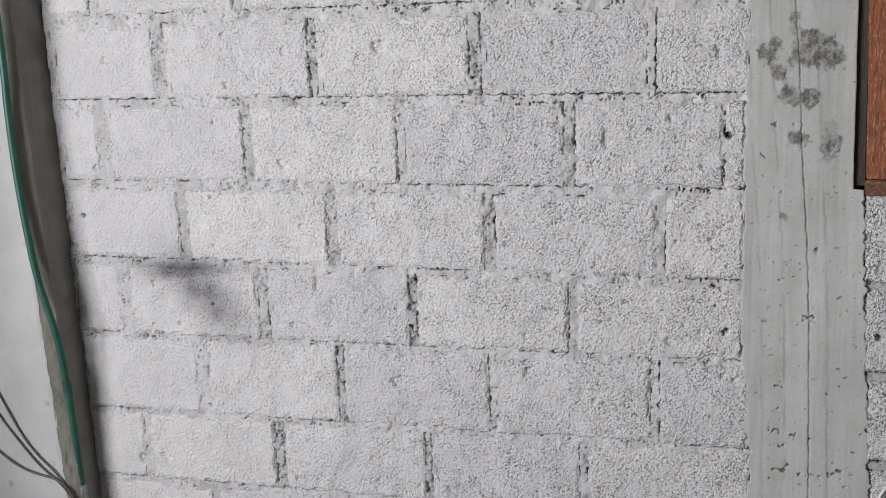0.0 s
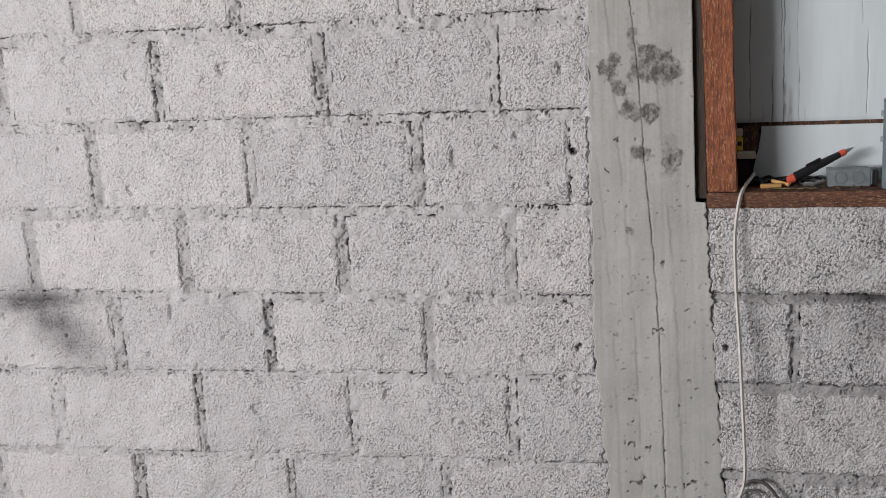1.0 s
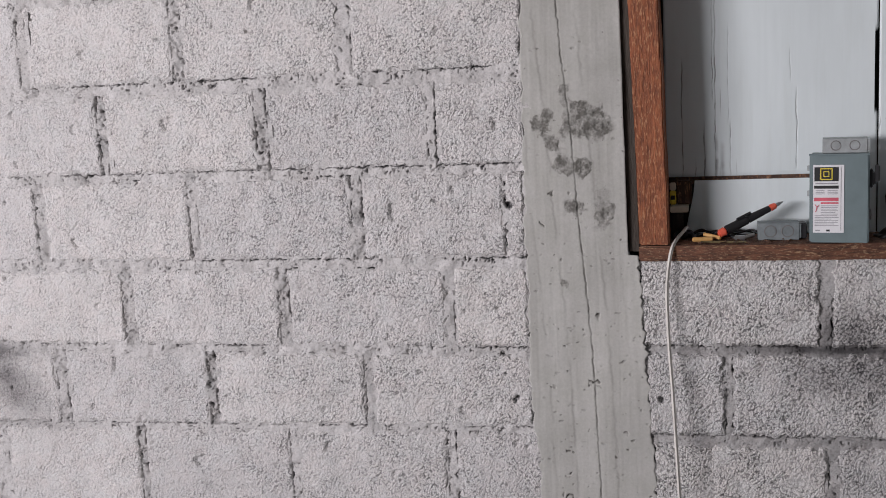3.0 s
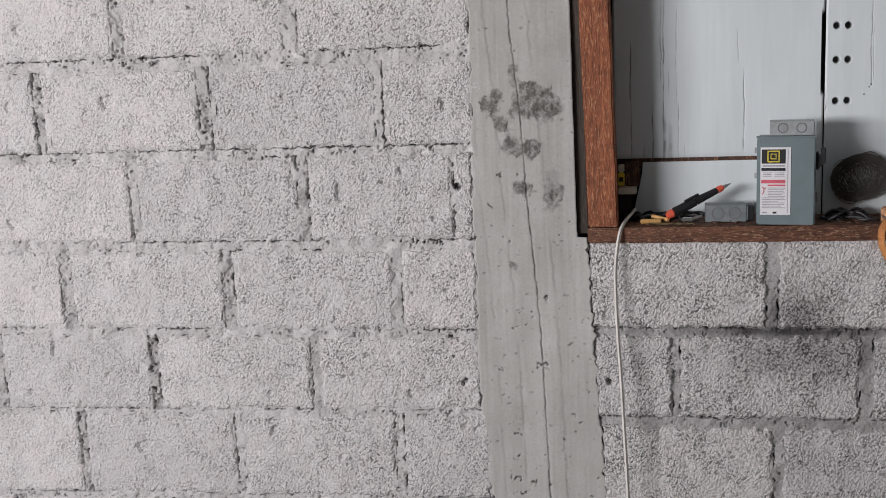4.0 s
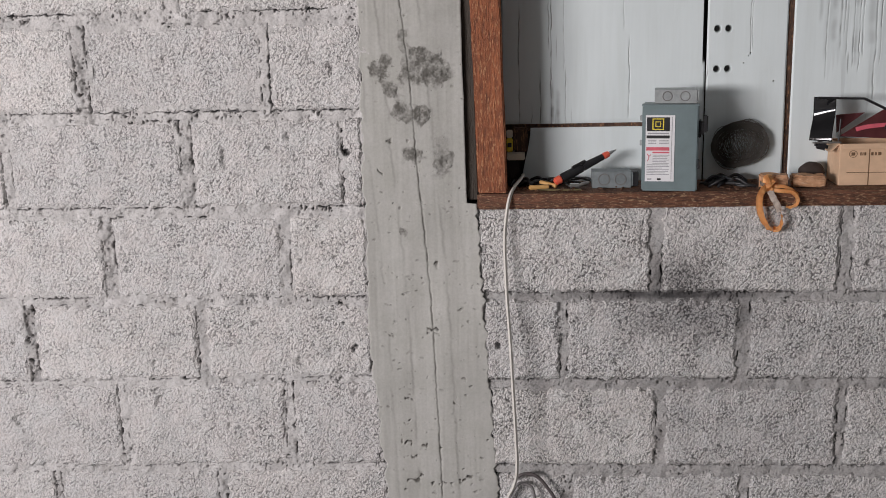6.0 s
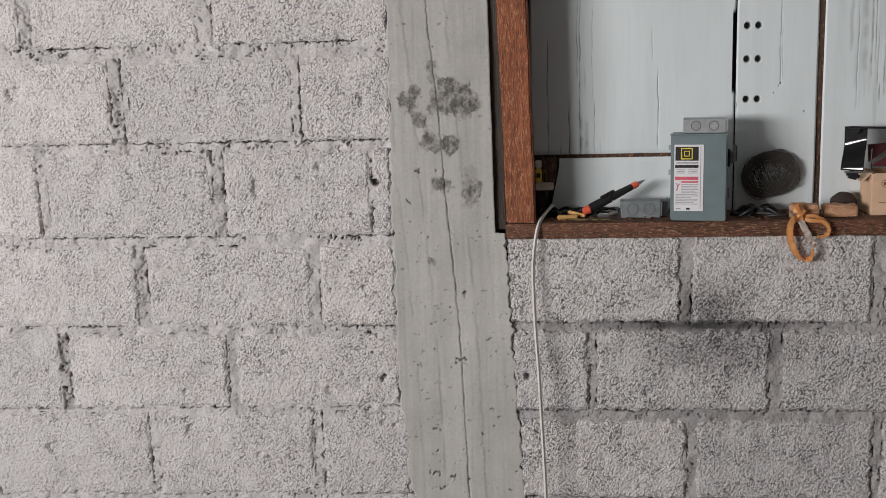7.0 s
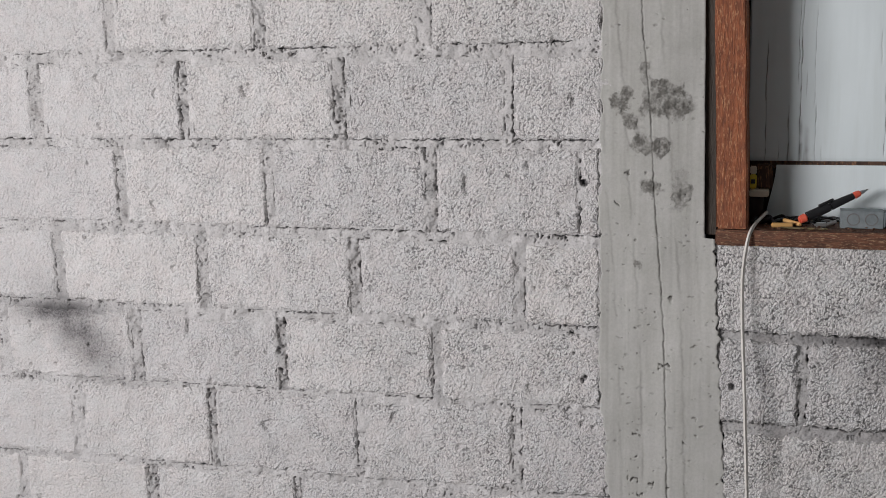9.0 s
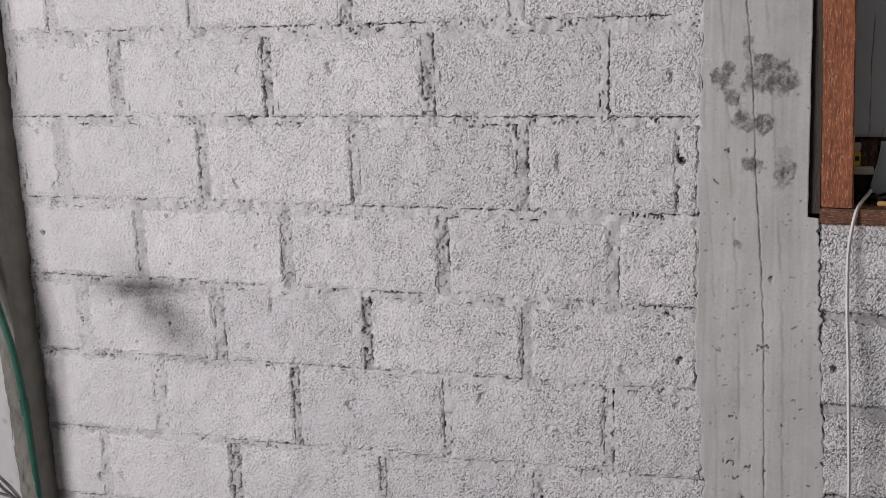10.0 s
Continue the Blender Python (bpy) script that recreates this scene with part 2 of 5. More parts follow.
M_CARD = plain("cardboard", (0.66, 0.45, 0.30), 0.8, 0.0, 0.1, 30, 0.1)
M_CARDPRINT = plain("cardboard_print", (0.17, 0.095, 0.05), 0.8)
M_MAROON = plain("maroon_sheet", (0.19, 0.055, 0.06), 0.5)
M_KNOB = plain("dark_brown_lump", (0.040, 0.027, 0.023), 0.8, 0.0, 0.3, 60, 0.4)
M_TAN = plain("tan_stub", (0.62, 0.36, 0.13), 0.6)
M_OLIVE = plain("olive_strip", (0.19, 0.15, 0.07), 0.6)
M_CLEAR = plain("white_tag", (0.66, 0.62, 0.52), 0.5)
M_GROUND = plain("outside_ground", (0.28, 0.25, 0.21), 0.9, 0.0, 0.25, 3, 0.3)
M_ROOM = plaster("room_plaster", (0.46, 0.45, 0.44), (0.39, 0.385, 0.38))

# ---- building helpers ----


def thing(name, label, category, group="", kind="", at=(0, 0, 0)):
    e = new(name)
    e.empty_display_size = 0.05
    e.location = at
    return tagged(e, label, category, group, kind)


def part(name, bm, material, parent=None, label="", smooth=False):
    me = bm
    if isinstance(bm, bmesh.types.BMesh):
        me = bpy.data.meshes.new(name)
        bmesh.ops.recalc_face_normals(bm, faces=bm.faces[:])
        bm.to_mesh(me)
        bm.free()
        if smooth:
            me.shade_smooth()
    me.materials.append(material)
    ob = new(name, me)
    if parent:
        ob.parent = parent
        up, off = parent, Vector((0, 0, 0))
        while up:
            off += up.location
            up = up.parent
        ob.location = -off
    return tagged(ob, label)


def box(x0, x1, y0, y1, z0, z1, bevel=0.0, seg=2, bm=None):
    bm = bm or bmesh.new()
    made = bmesh.ops.create_cube(bm, size=1.0)["verts"]
    bmesh.ops.transform(bm, matrix=Matrix.Translation(((x0 + x1) / 2, (y0 + y1) / 2, (z0 + z1) / 2)) @ Matrix.Diagonal((x1 - x0, y1 - y0, z1 - z0, 1)), verts=made)
    if bevel:
        edges = list({e for v in made for e in v.link_edges})
        bmesh.ops.bevel(bm, geom=edges, offset=bevel, segments=seg, affect="EDGES")
    return bm


def turned(bm, m):
    bmesh.ops.transform(bm, matrix=m, verts=bm.verts[:])
    return bm


def disc(x, y, z, r, depth, n=24, bm=None, r2=None):
    """A short cylinder that faces -y, from y to y + depth."""
    bm = bm or bmesh.new()
    made = bmesh.ops.create_cone(bm, cap_ends=True, segments=n, radius1=r, radius2=r2 or r, depth=depth)["verts"]
    bmesh.ops.transform(bm, matrix=pose(x, y + depth / 2, z, 90), verts=made)
    return bm


def spline(points, per=8):
    p = [Vector(q) for q in points]
    p = [2 * p[0] - p[1]] + p + [2 * p[-1] - p[-2]]
    out = []
    for i in range(1, len(p) - 2):
        for k in range(per):
            t = k / per
            out.append(0.5 * (2 * p[i] + (p[i + 1] - p[i - 1]) * t + (2 * p[i - 1] - 5 * p[i] + 4 * p[i + 1] - p[i + 2]) * t * t
                              + (3 * p[i] - p[i - 1] - 3 * p[i + 1] + p[i + 2]) * t ** 3))
    return out + [p[-2]]


def sweep(points, section, per=8, bm=None, up=(0, -1, 0)):
    """Sweeps a closed section, a list of (a, b), along a smooth line; b points along up, a across it."""
    bm = bm or bmesh.new()
    line = spline(points, per)
    rings = []
    side = Vector(up)
    for i, q in enumerate(line):
        way = (line[min(i + 1, len(line) - 1)] - line[max(i - 1, 0)]).normalized()
        nrm = (side - way * side.dot(way)).normalized()
        side = nrm
        bi = way.cross(nrm)
        rings.append([bm.verts.new(q + bi * a + nrm * b) for a, b in section])
    n = len(section)
    for r0, r1 in zip(rings, rings[1:]):
        for k in range(n):
            bm.faces.new((r0[k], r0[(k + 1) % n], r1[(k + 1) % n], r1[k]))
    bm.faces.new(rings[0][::-1])
    bm.faces.new(rings[-1])
    return bm


def ring(r, n=10):
    return [(r * math.cos(2 * math.pi * k / n), r * math.sin(2 * math.pi * k / n)) for k in range(n)]


def flat(w, t):
    return [(-w / 2, -t / 2), (w / 2, -t / 2), (w / 2, t / 2), (-w / 2, t / 2)]


def mesh_from(name, co, faces, stain_shade=None, lime=None):
    """A smooth mesh from arrays of vertices and four-cornered faces."""
    me = bpy.data.meshes.new(name)
    me.vertices.add(len(co))
    me.vertices.foreach_set("co", np.ascontiguousarray(co, dtype=np.float32).ravel())
    nf = len(faces)
    me.loops.add(nf * 4)
    me.loops.foreach_set("vertex_index", np.ascontiguousarray(faces, dtype=np.int32).ravel())
    me.polygons.add(nf)
    me.polygons.foreach_set("loop_start", np.arange(nf, dtype=np.int32) * 4)
    me.update(calc_edges=True)
    for key, values in (("stain_shade", stain_shade), ("lime", lime)):
        if values is not None:
            a = me.attributes.new(key, "FLOAT", "POINT")
            a.data.foreach_set("value", np.ascontiguousarray(values, dtype=np.float32))
    me.shade_smooth()
    return me


def sheet_faces(nu, nv):
    i = np.arange(nu * nv).reshape(nv, nu)
    return np.stack([i[:-1, :-1], i[:-1, 1:], i[1:, 1:], i[1:, :-1]], -1).reshape(-1, 4)


# ---- room shell ----
FLOOR, CEIL, X0, X1, Y0 = -0.10, 2.5, -1.79, 3.2, -5.2
ground = part("ground", box(-60, 60, -60, 60, FLOOR - 0.3, FLOOR - 0.06), M_GROUND)
tagged(ground, "dry bare earth outside the room", "ground", kind="structure")
floor = part("floor", box(WEST - 0.2, X1 + 0.2, Y0 - 0.2, 0.3, FLOOR - 0.055, FLOOR), M_FLOOR)
tagged(floor, "grey concrete floor of the room", "floor", kind="structure")
ceiling = part("ceiling", box(WEST - 0.2, X1 + 0.2, Y0 - 0.2, 0.3, CEIL, CEIL + 0.12), M_CEIL)
tagged(ceiling, "plain grey ceiling slab", "ceiling", kind="structure")
wall_south = part("wall_south", box(WEST, X1, Y0 - 0.15, Y0, FLOOR, CEIL), M_ROOM)
tagged(wall_south, "plain plastered wall", "wall", kind="structure")
wall_east = part("wall_east", box(X1, X1 + 0.15, Y0, 0.16, FLOOR, CEIL), M_ROOM)
tagged(wall_east, "plain plastered wall", "wall", kind="structure")

# west wall with its doorway, and a plastered pier that stands proud of the block wall
PIER_Y = -0.12
bm = box(WEST - 0.15, WEST, DOOR_Y1, 0.0, FLOOR, CEIL)
box(WEST - 0.15, WEST, Y0, DOOR_Y0, FLOOR, CEIL, bm=bm)
box(WEST - 0.15, WEST, DOOR_Y0, DOOR_Y1, DOOR_Z1, CEIL, bm=bm)
wall_west = part("wall_west", bm, M_ROOM)
tagged(wall_west, "plain side wall with a wide open doorway", "wall", kind="structure")


def pier_edge(z):
    return -1.792 - 0.043 * z


def pier_face():
    nx, nz = 70, 420
    U, Z = np.meshgrid(np.linspace(0, 1, nx), np.linspace(FLOOR, CEIL, nz))
    worn = 0.0006 * sample(EDGE, U * 0 + 0.3, Z * 0.7) + 0.0012 * sample(MID, U * 0 + 0.1, Z * 0.7)
    X = WEST + (pier_edge(Z) + worn - WEST) * U
    Y = PIER_Y + 0.0012 * sample(BROAD, X + 1, Z * 0.7) + 0.0004 * sample(EDGE, X + 1, Z * 0.7) + 0.003 * step(0.99, 1.0, U)
    stain_shade = 0.5 * step(2.2, 2.8, sample(MID, X + 2, Z * 0.7)) + 0.25 * step(0.9, 2.4, sample(BROAD, X + 2.5, Z * 0.5)) * step(0.5, 0.1, Z)
    return mesh_from("pier", np.stack([X, Y, Z], -1).reshape(-1, 3), sheet_faces(nx, nz), np.clip(stain_shade, 0, 0.8).ravel())


def pier_side_mesh():
    """The pier's bevelled corner and bare side, with the corner's shade painted in."""
    ny, nz = 60, 700
    V, Z = np.meshgrid(np.linspace(0, 1, ny), np.linspace(FLOOR, CEIL, nz))
    e = pier_edge(Z)
    q = 0.42
    X = np.where(V < q, e - 0.001 + 0.032 * V / q, e + 0.031 + (-1.772 - 0.013 * Z - e - 0.031) * (V - q) / (1 - q))
    Y = np.where(V < q, PIER_Y + 0.001 + 0.026 * V / q, -0.093 + 0.113 * (V - q) / (1 - q))
    X = X + 0.0010 * sample(MID, V * 0.1 - 1.5, Z * 0.7) + 0.0006 * sample(EDGE, V * 0.12 - 1, Z * 0.7)
    # Towards the wall the colour darkens to paint the corner's shade, over faint streaks.
    stain_shade = 0.10 * step(0.0, 2.0, sample(STREAK, V * 0.15, Z * 0.7)) + 0.12 * step(0.4, 1.8, sample(MID, V * 0.12, Z * 0.7)) + 0.58 * step(0.55, 0.95, V + 0.03 * sample(MID, V * 0.12 + 0.5, Z * 0.7))
    stain_shade = np.maximum(stain_shade, 0.5 * (1 - step(0.0, 0.05, V)) * step(-0.8, 0.8, sample(EDGE, V * 0.1, Z * 0.7)))
    return mesh_from("pier_side", np.stack([X, Y, Z], -1).reshape(-1, 3), sheet_faces(ny, nz), np.clip(stain_shade, 0, 0.8).ravel())


pier = part("pier", pier_face(), M_PLASTER)
tagged(pier, "white plastered pier with a worn edge beside the block wall", "pier", kind="structure")
part("pier_core", box(WEST, -1.92, PIER_Y + 0.012, 0.03, FLOOR, CEIL), M_STRIP, pier)
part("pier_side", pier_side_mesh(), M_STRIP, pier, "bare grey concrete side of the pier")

# ---- the block wall: courses and joints ----


def bed(k, x, right=False):
    """Bottom of the blocks above and top of the blocks below bed joint k, at x."""
    if right:
        return {2: (0.93, 0.905), 3: (0.707 - 0.004 * x, 0.686 - 0.004 * x), 4: (0.495, 0.470), 5: (0.279, 0.252), 6: (0.064, 0.040)}.get(k, (0, 0))
    top = [1.575, 1.353, 1.133, 0.914, 0.699, 0.480 + 0.0133 * (x + 1.76), 0.256 + 0.0157 * (x + 1.7), 0.050 + 0.018 * (x + 1.66), -0.15][k]
    gap = [0.02, 0.030, 0.023, 0.026, 0.022, 0.014, 0.015, 0.018, 0.02][k]
    return top, top - gap


LEFT_END = -1.775
JOINTS = [
    [(-1.647, -1.621), (-1.224, -1.196), (-0.808, -0.776), (-0.387, -0.352)],
    [(-1.465, -1.430), (-1.025, -0.999), (-0.607, -0.574), (-0.184, -0.160)],
    [(-1.658, -1.623), (-1.222, -1.195), (-0.799, -0.772), (-0.380, -0.349), (-0.010, -0.005)],
    [(-1.431, -1.402), (-0.998, -0.968), (-0.581, -0.550), (-0.161, -0.137)],
    [(-1.631, -1.601), (-1.212, -1.179), (-0.786, -0.761), (-0.372, -0.348)],
    [(-1.410, -1.378), (-0.995, -0.971), (-0.578, -0.556), (-0.173, -0.148)],
    [(-1.601, -1.579), (-1.192, -1.161), (-0.757, -0.737), (-0.348, -0.324)],
    [(-1.400, -1.375), (-0.985, -0.960), (-0.565, -0.540), (-0.160, -0.137)],
]
RIGHT_ENDS = [0.045, 0.043, 0.038, 0.040, 0.040, 0.060, 0.064, 0.066]
JOINTS_RIGHT = {3: [(0.684, 0.712), (1.104, 1.134), (1.53, 1.555)], 4: [(0.480, 0.499), (0.886, 0.915), (1.31, 1.335)],
                5: [(0.704, 0.726), (1.120, 1.142), (1.54, 1.56)], 6: [(0.49, 0.512), (0.905, 0.93), (1.33, 1.35)]}
LEFT_ENDS_RIGHT = {3: 0.298, 4: 0.310, 5: 0.322, 6: 0.333}
FAR_RIGHT = 1.95


def column_right(z):
    return np.where(z > 0.915, 0.283 - 0.0130 * z, 0.345 - 0.0576 * z)


# Scuffs; the last two streaks paint the hanging cable's shadow, with some stain.
SCUFFS_AND_SHADOW = [(-1.0, 0.145, 0.045, 0.008, 1.0, 0.30), (-0.975, 0.14, 0.05, 0.006, 1.0, 0.25), (-0.815, 0.335, 0.02, 0.02, 0.0, 0.2), (-0.52, 0.85, 0.015, 0.012, 0.4, 0.18),
          (-0.45, 0.58, 0.05, 0.02, 0.9, 0.12), (0.52, 0.81, 0.012, 0.012, 0.0, 0.3), (0.43, 0.50, 0.17, 0.018, 1.67, 0.22), (0.405, 0.62, 0.03, 0.012, 1.57, 0.3)]


def soot_shade(x, z):
    """Soot marks: a smear below a bed joint, and a broad patch below the window; also scuffs and the hanging cable's
    painted shadow.
    """
    n = 0.10 * sample(MID, x, z) + 0.03 * sample(GRAIN, x, z)
    a = np.exp(-(((x + 1.43) / 0.13) ** 2 + ((z - 0.665) / 0.032) ** 2)) * 1.0
    along = ((x + 1.43) * 0.75 - (z - 0.66) * 0.66)
    across = ((x + 1.43) * 0.66 + (z - 0.66) * 0.75)
    b = np.exp(-(((along - 0.08) / 0.15) ** 2 + (across / 0.066) ** 2)) * 0.78
    c = np.exp(-(((x - 0.765) / 0.075) ** 2 + ((z - 0.725) / 0.064) ** 2)) * 1.05
    d = np.exp(-(((x - 0.775) / 0.17) ** 2 + ((z - 0.645) / 0.065) ** 2)) * 0.82
    e = np.exp(-(((x - 0.86) / 0.42) ** 2 + ((z - 0.50) / 0.26) ** 2)) * 0.17
    f = np.exp(-(((x - 0.735) / 0.22) ** 2 + ((z - 0.697) / 0.016) ** 2)) * 0.98
    g = np.zeros_like(x)
    for cx, cz, ln, wd, ang, k in SCUFFS_AND_SHADOW:
        ca, sa = math.cos(ang), math.sin(ang)
        p, q = (x - cx) * ca + (z - cz) * sa, -(x - cx) * sa + (z - cz) * ca
        g = np.maximum(g, k * np.exp(-((p / ln) ** 2 + (q / wd) ** 2)))
    s = np.maximum.reduce([g, np.where(z < 0.70, a, a * np.exp(-(z - 0.70) / 0.015)), b, c, d, e, f])
    return np.clip(s * (1 + n), 0, 0.9)


BLOCKS = []          # (x0, x1, k, right)
for k in range(8):
    xs = [LEFT_END] + [v for j in JOINTS[k] for v in j] + [RIGHT_ENDS[k]]
    BLOCKS += [(xs[i], xs[i + 1], k, False) for i in range(0, len(xs), 2)]
for k, js in JOINTS_RIGHT.items():
    xs = [LEFT_ENDS_RIGHT[k]] + [v for j in js for v in j] + [FAR_RIGHT]
    BLOCKS += [(xs[i], xs[i + 1], k, True) for i in range(0, len(xs), 2)]


def corners(b):
    x0, x1, k, right = b
    lo0, lo1 = (bed(k + 1, x, right)[0] if not right else bed(k, x, True)[0] for x in (x0, x1))
    hi0, hi1 = (bed(k, x, right)[1] if not right else bed(k - 1, x, True)[1] for x in (x0, x1))
    return x0, x1, lo0, lo1, hi0, hi1


PITS = [(0.0, 1.032, 0.0075), (0.004, 0.576, 0.007), (-0.022, 0.632, 0.004), (0.338, 0.578, 0.008), (-1.728, 0.812, 0.004), (-1.348, 0.573, 0.004)]
HAIRLINES = [(0.664, 0.765, 0.87, 0.0014), (0.0, 0.93, 1.03, 0.0012)]


# how far each upright joint is open on its west and east side, how deep it is raked, and how much limewash covers it
UPRIGHT = {}
UPRIGHT[0] = [(0.5, 0.1, 0, 0.5), (0.6, 0.2, 0.1, 0.3), (0.7, 0.3, 0.5, 0.4), (0.2, 0.5, 0, 0.5)]
UPRIGHT[1] = [(0.2, 0.3, 0.25, 0.1), (0.75, 0.65, 0.7, 0.25), (0.75, 0.8, 0.9, 0.2), (0.6, 0.85, 0, 0.7)]
UPRIGHT[2] = [(0.05, 0.05, 0, 0.35), (0.6, 0.05, 0.2, 0.2), (0.75, 0.35, 0.1, 0.6), (0.35, 0.75, 0.5, 0.3), (0.6, 0.6, 0, 0.8)]
UPRIGHT[3] = [(0.4, 0.05, 0.1, 0.2), (0.1, 0.3, 0.2, 0.1), (0.4, 0.7, 0.5, 0.05), (0.2, 0.7, 0, 0.5)]
UPRIGHT[4] = [(0.15, 0, 0, 0.9), (0.5, 0.5, 0.4, 0.4), (0.7, 0.8, 1.0, 0), (0.75, 0.15, 0.05, 0.15)]
UPRIGHT[5] = [(0.1, 0.3, 0, 1.0), (0.9, 0.6, 0.9, 0.1), (0.6, 0.1, 0.05, 0.8), (0.75, 0.75, 0.2, 0.6)]
UPRIGHT[6] = [(0.5, 0, 0, 0.9), (0.9, 0.7, 0.8, 0.2), (0.8, 0.7, 0.4, 0.4), (0.7, 0.6, 0.3, 0.5)]
UPRIGHT_RIGHT = {3: [(0.35, 0.45), (0.95, 0.6)], 4: [(0.2, 0.6), (0.85, 0.35)], 5: [(0.65, 0.3), (0.75, 0.5)], 6: [(0.5, 0.5)]}

# how far each bed joint is open under the blocks above it, along x
OPEN = {}
OPEN[1] = [(-1.77, 0.3), (-1.6, 0.5), (-1.2, 0.4), (-1.0, 0.75), (-0.63, 0.9), (-0.57, 0.15), (-0.45, 0.7), (-0.40, 0.1), (-0.33, 0.1), (-0.30, 0.85), (0.0, 0.8)]
OPEN[2] = [(-1.77, 0.85), (-1.45, 0.7), (-1.40, 0.3), (-1.1, 0.5), (-1.0, 0.95), (-0.62, 0.8), (-0.58, 0.15), (-0.54, 1.0), (-0.1, 1.0), (0.04, 0.6)]
OPEN[3] = [(-1.77, 0.6), (-1.4, 0.5), (-1.25, 0.2), (-1.0, 0.4), (-0.8, 0.35), (-0.65, 0.8), (-0.36, 0.8), (-0.30, 0.1), (-0.1, 0.2), (-0.05, 0.8), (0.04, 0.9)]
OPEN[4] = [(-1.77, 0.9), (-1.4, 0.85), (-1.3, 0.4), (-1.0, 0.2), (-0.95, 0.6), (-0.6, 0.8), (-0.5, 0.2), (-0.25, 0.1), (-0.2, 0.6), (-0.12, 0.85), (0.04, 0.85)]
OPEN[5] = [(-1.77, 0.8), (-1.55, 0.2), (-1.48, 0.7), (-1.2, 0.55), (-1.16, 0.8), (-0.8, 0.75), (-0.7, 0.3), (-0.5, 0.65), (-0.38, 0.6), (-0.3, 0.2), (-0.12, 0.3), (-0.06, 0.95), (0.06, 1.0)]
OPEN[6] = [(-1.77, 0.85), (-1.65, 0.7), (-1.4, 0.4), (-1.2, 0.6), (-1.0, 0.8), (-0.9, 0.3), (-0.75, 0.6), (-0.55, 0.8), (-0.4, 0.3), (-0.15, 0.6), (0.06, 0.8)]
# how frayed the mortar is along each bed joint
FRAYED = {}
FRAYED[1] = [(-1.3, 0.1), (-1.0, 0.9), (-0.64, 1.0), (-0.6, 0.1), (-0.45, 0.8), (-0.1, 0.6), (0.04, 0.3)]
FRAYED[2] = [(-1.6, 0.2), (-1.4, 0.6), (-1.0, 0.5), (-0.62, 0.4), (-0.52, 1.0), (-0.3, 0.7), (-0.05, 0.9), (0.04, 0.5)]
FRAYED[3] = [(-1.6, 0.1), (-1.0, 0.6), (-0.75, 0.6), (-0.6, 0.2), (-0.36, 0.5), (-0.3, 0.7), (-0.2, 0.1), (0.04, 0.2)]
FRAYED[4] = [(-1.5, 0.4), (-1.3, 0.7), (-1.1, 0.2), (-0.4, 0.4), (-0.2, 0.1), (-0.13, 1.0), (0.04, 1.0)]
FRAYED[5] = [(-1.5, 0.8), (-1.25, 0.7), (-1.0, 0.2), (-0.4, 0.2), (-0.35, 0.7), (0.06, 0.8)]
FRAYED[6] = [(-1.6, 0.3), (-1.2, 0.4), (-0.8, 0.6), (-0.4, 0.3), (-0.1, 0.7), (0.06, 0.6)]


def along_bed(table, k, x, default):
    rows = table.get(k)
    return np.interp(x, [r[0] for r in rows], [r[1] for r in rows]) if rows else np.full_like(x, default)


def ticks(x, z, d, k, right):
    """Short upright nicks along the bed joints, d metres from one, on course k."""
    n = sample(TICK, x, z) + 0.5 * sample(MID, x + 0.2, z) + 0.45 * sample(FINE, x, z) + 0.3 * sample(EDGE, x + 0.1, z)
    amount = 0.5 if right else np.maximum(along_bed(FRAYED, k, x, 0.3), along_bed(FRAYED, k + 1, x, 0.3))
    return step(2.2, 3.1, n + 0.9 * amount) * amount * np.exp(-np.maximum(d, 0) / 0.006)


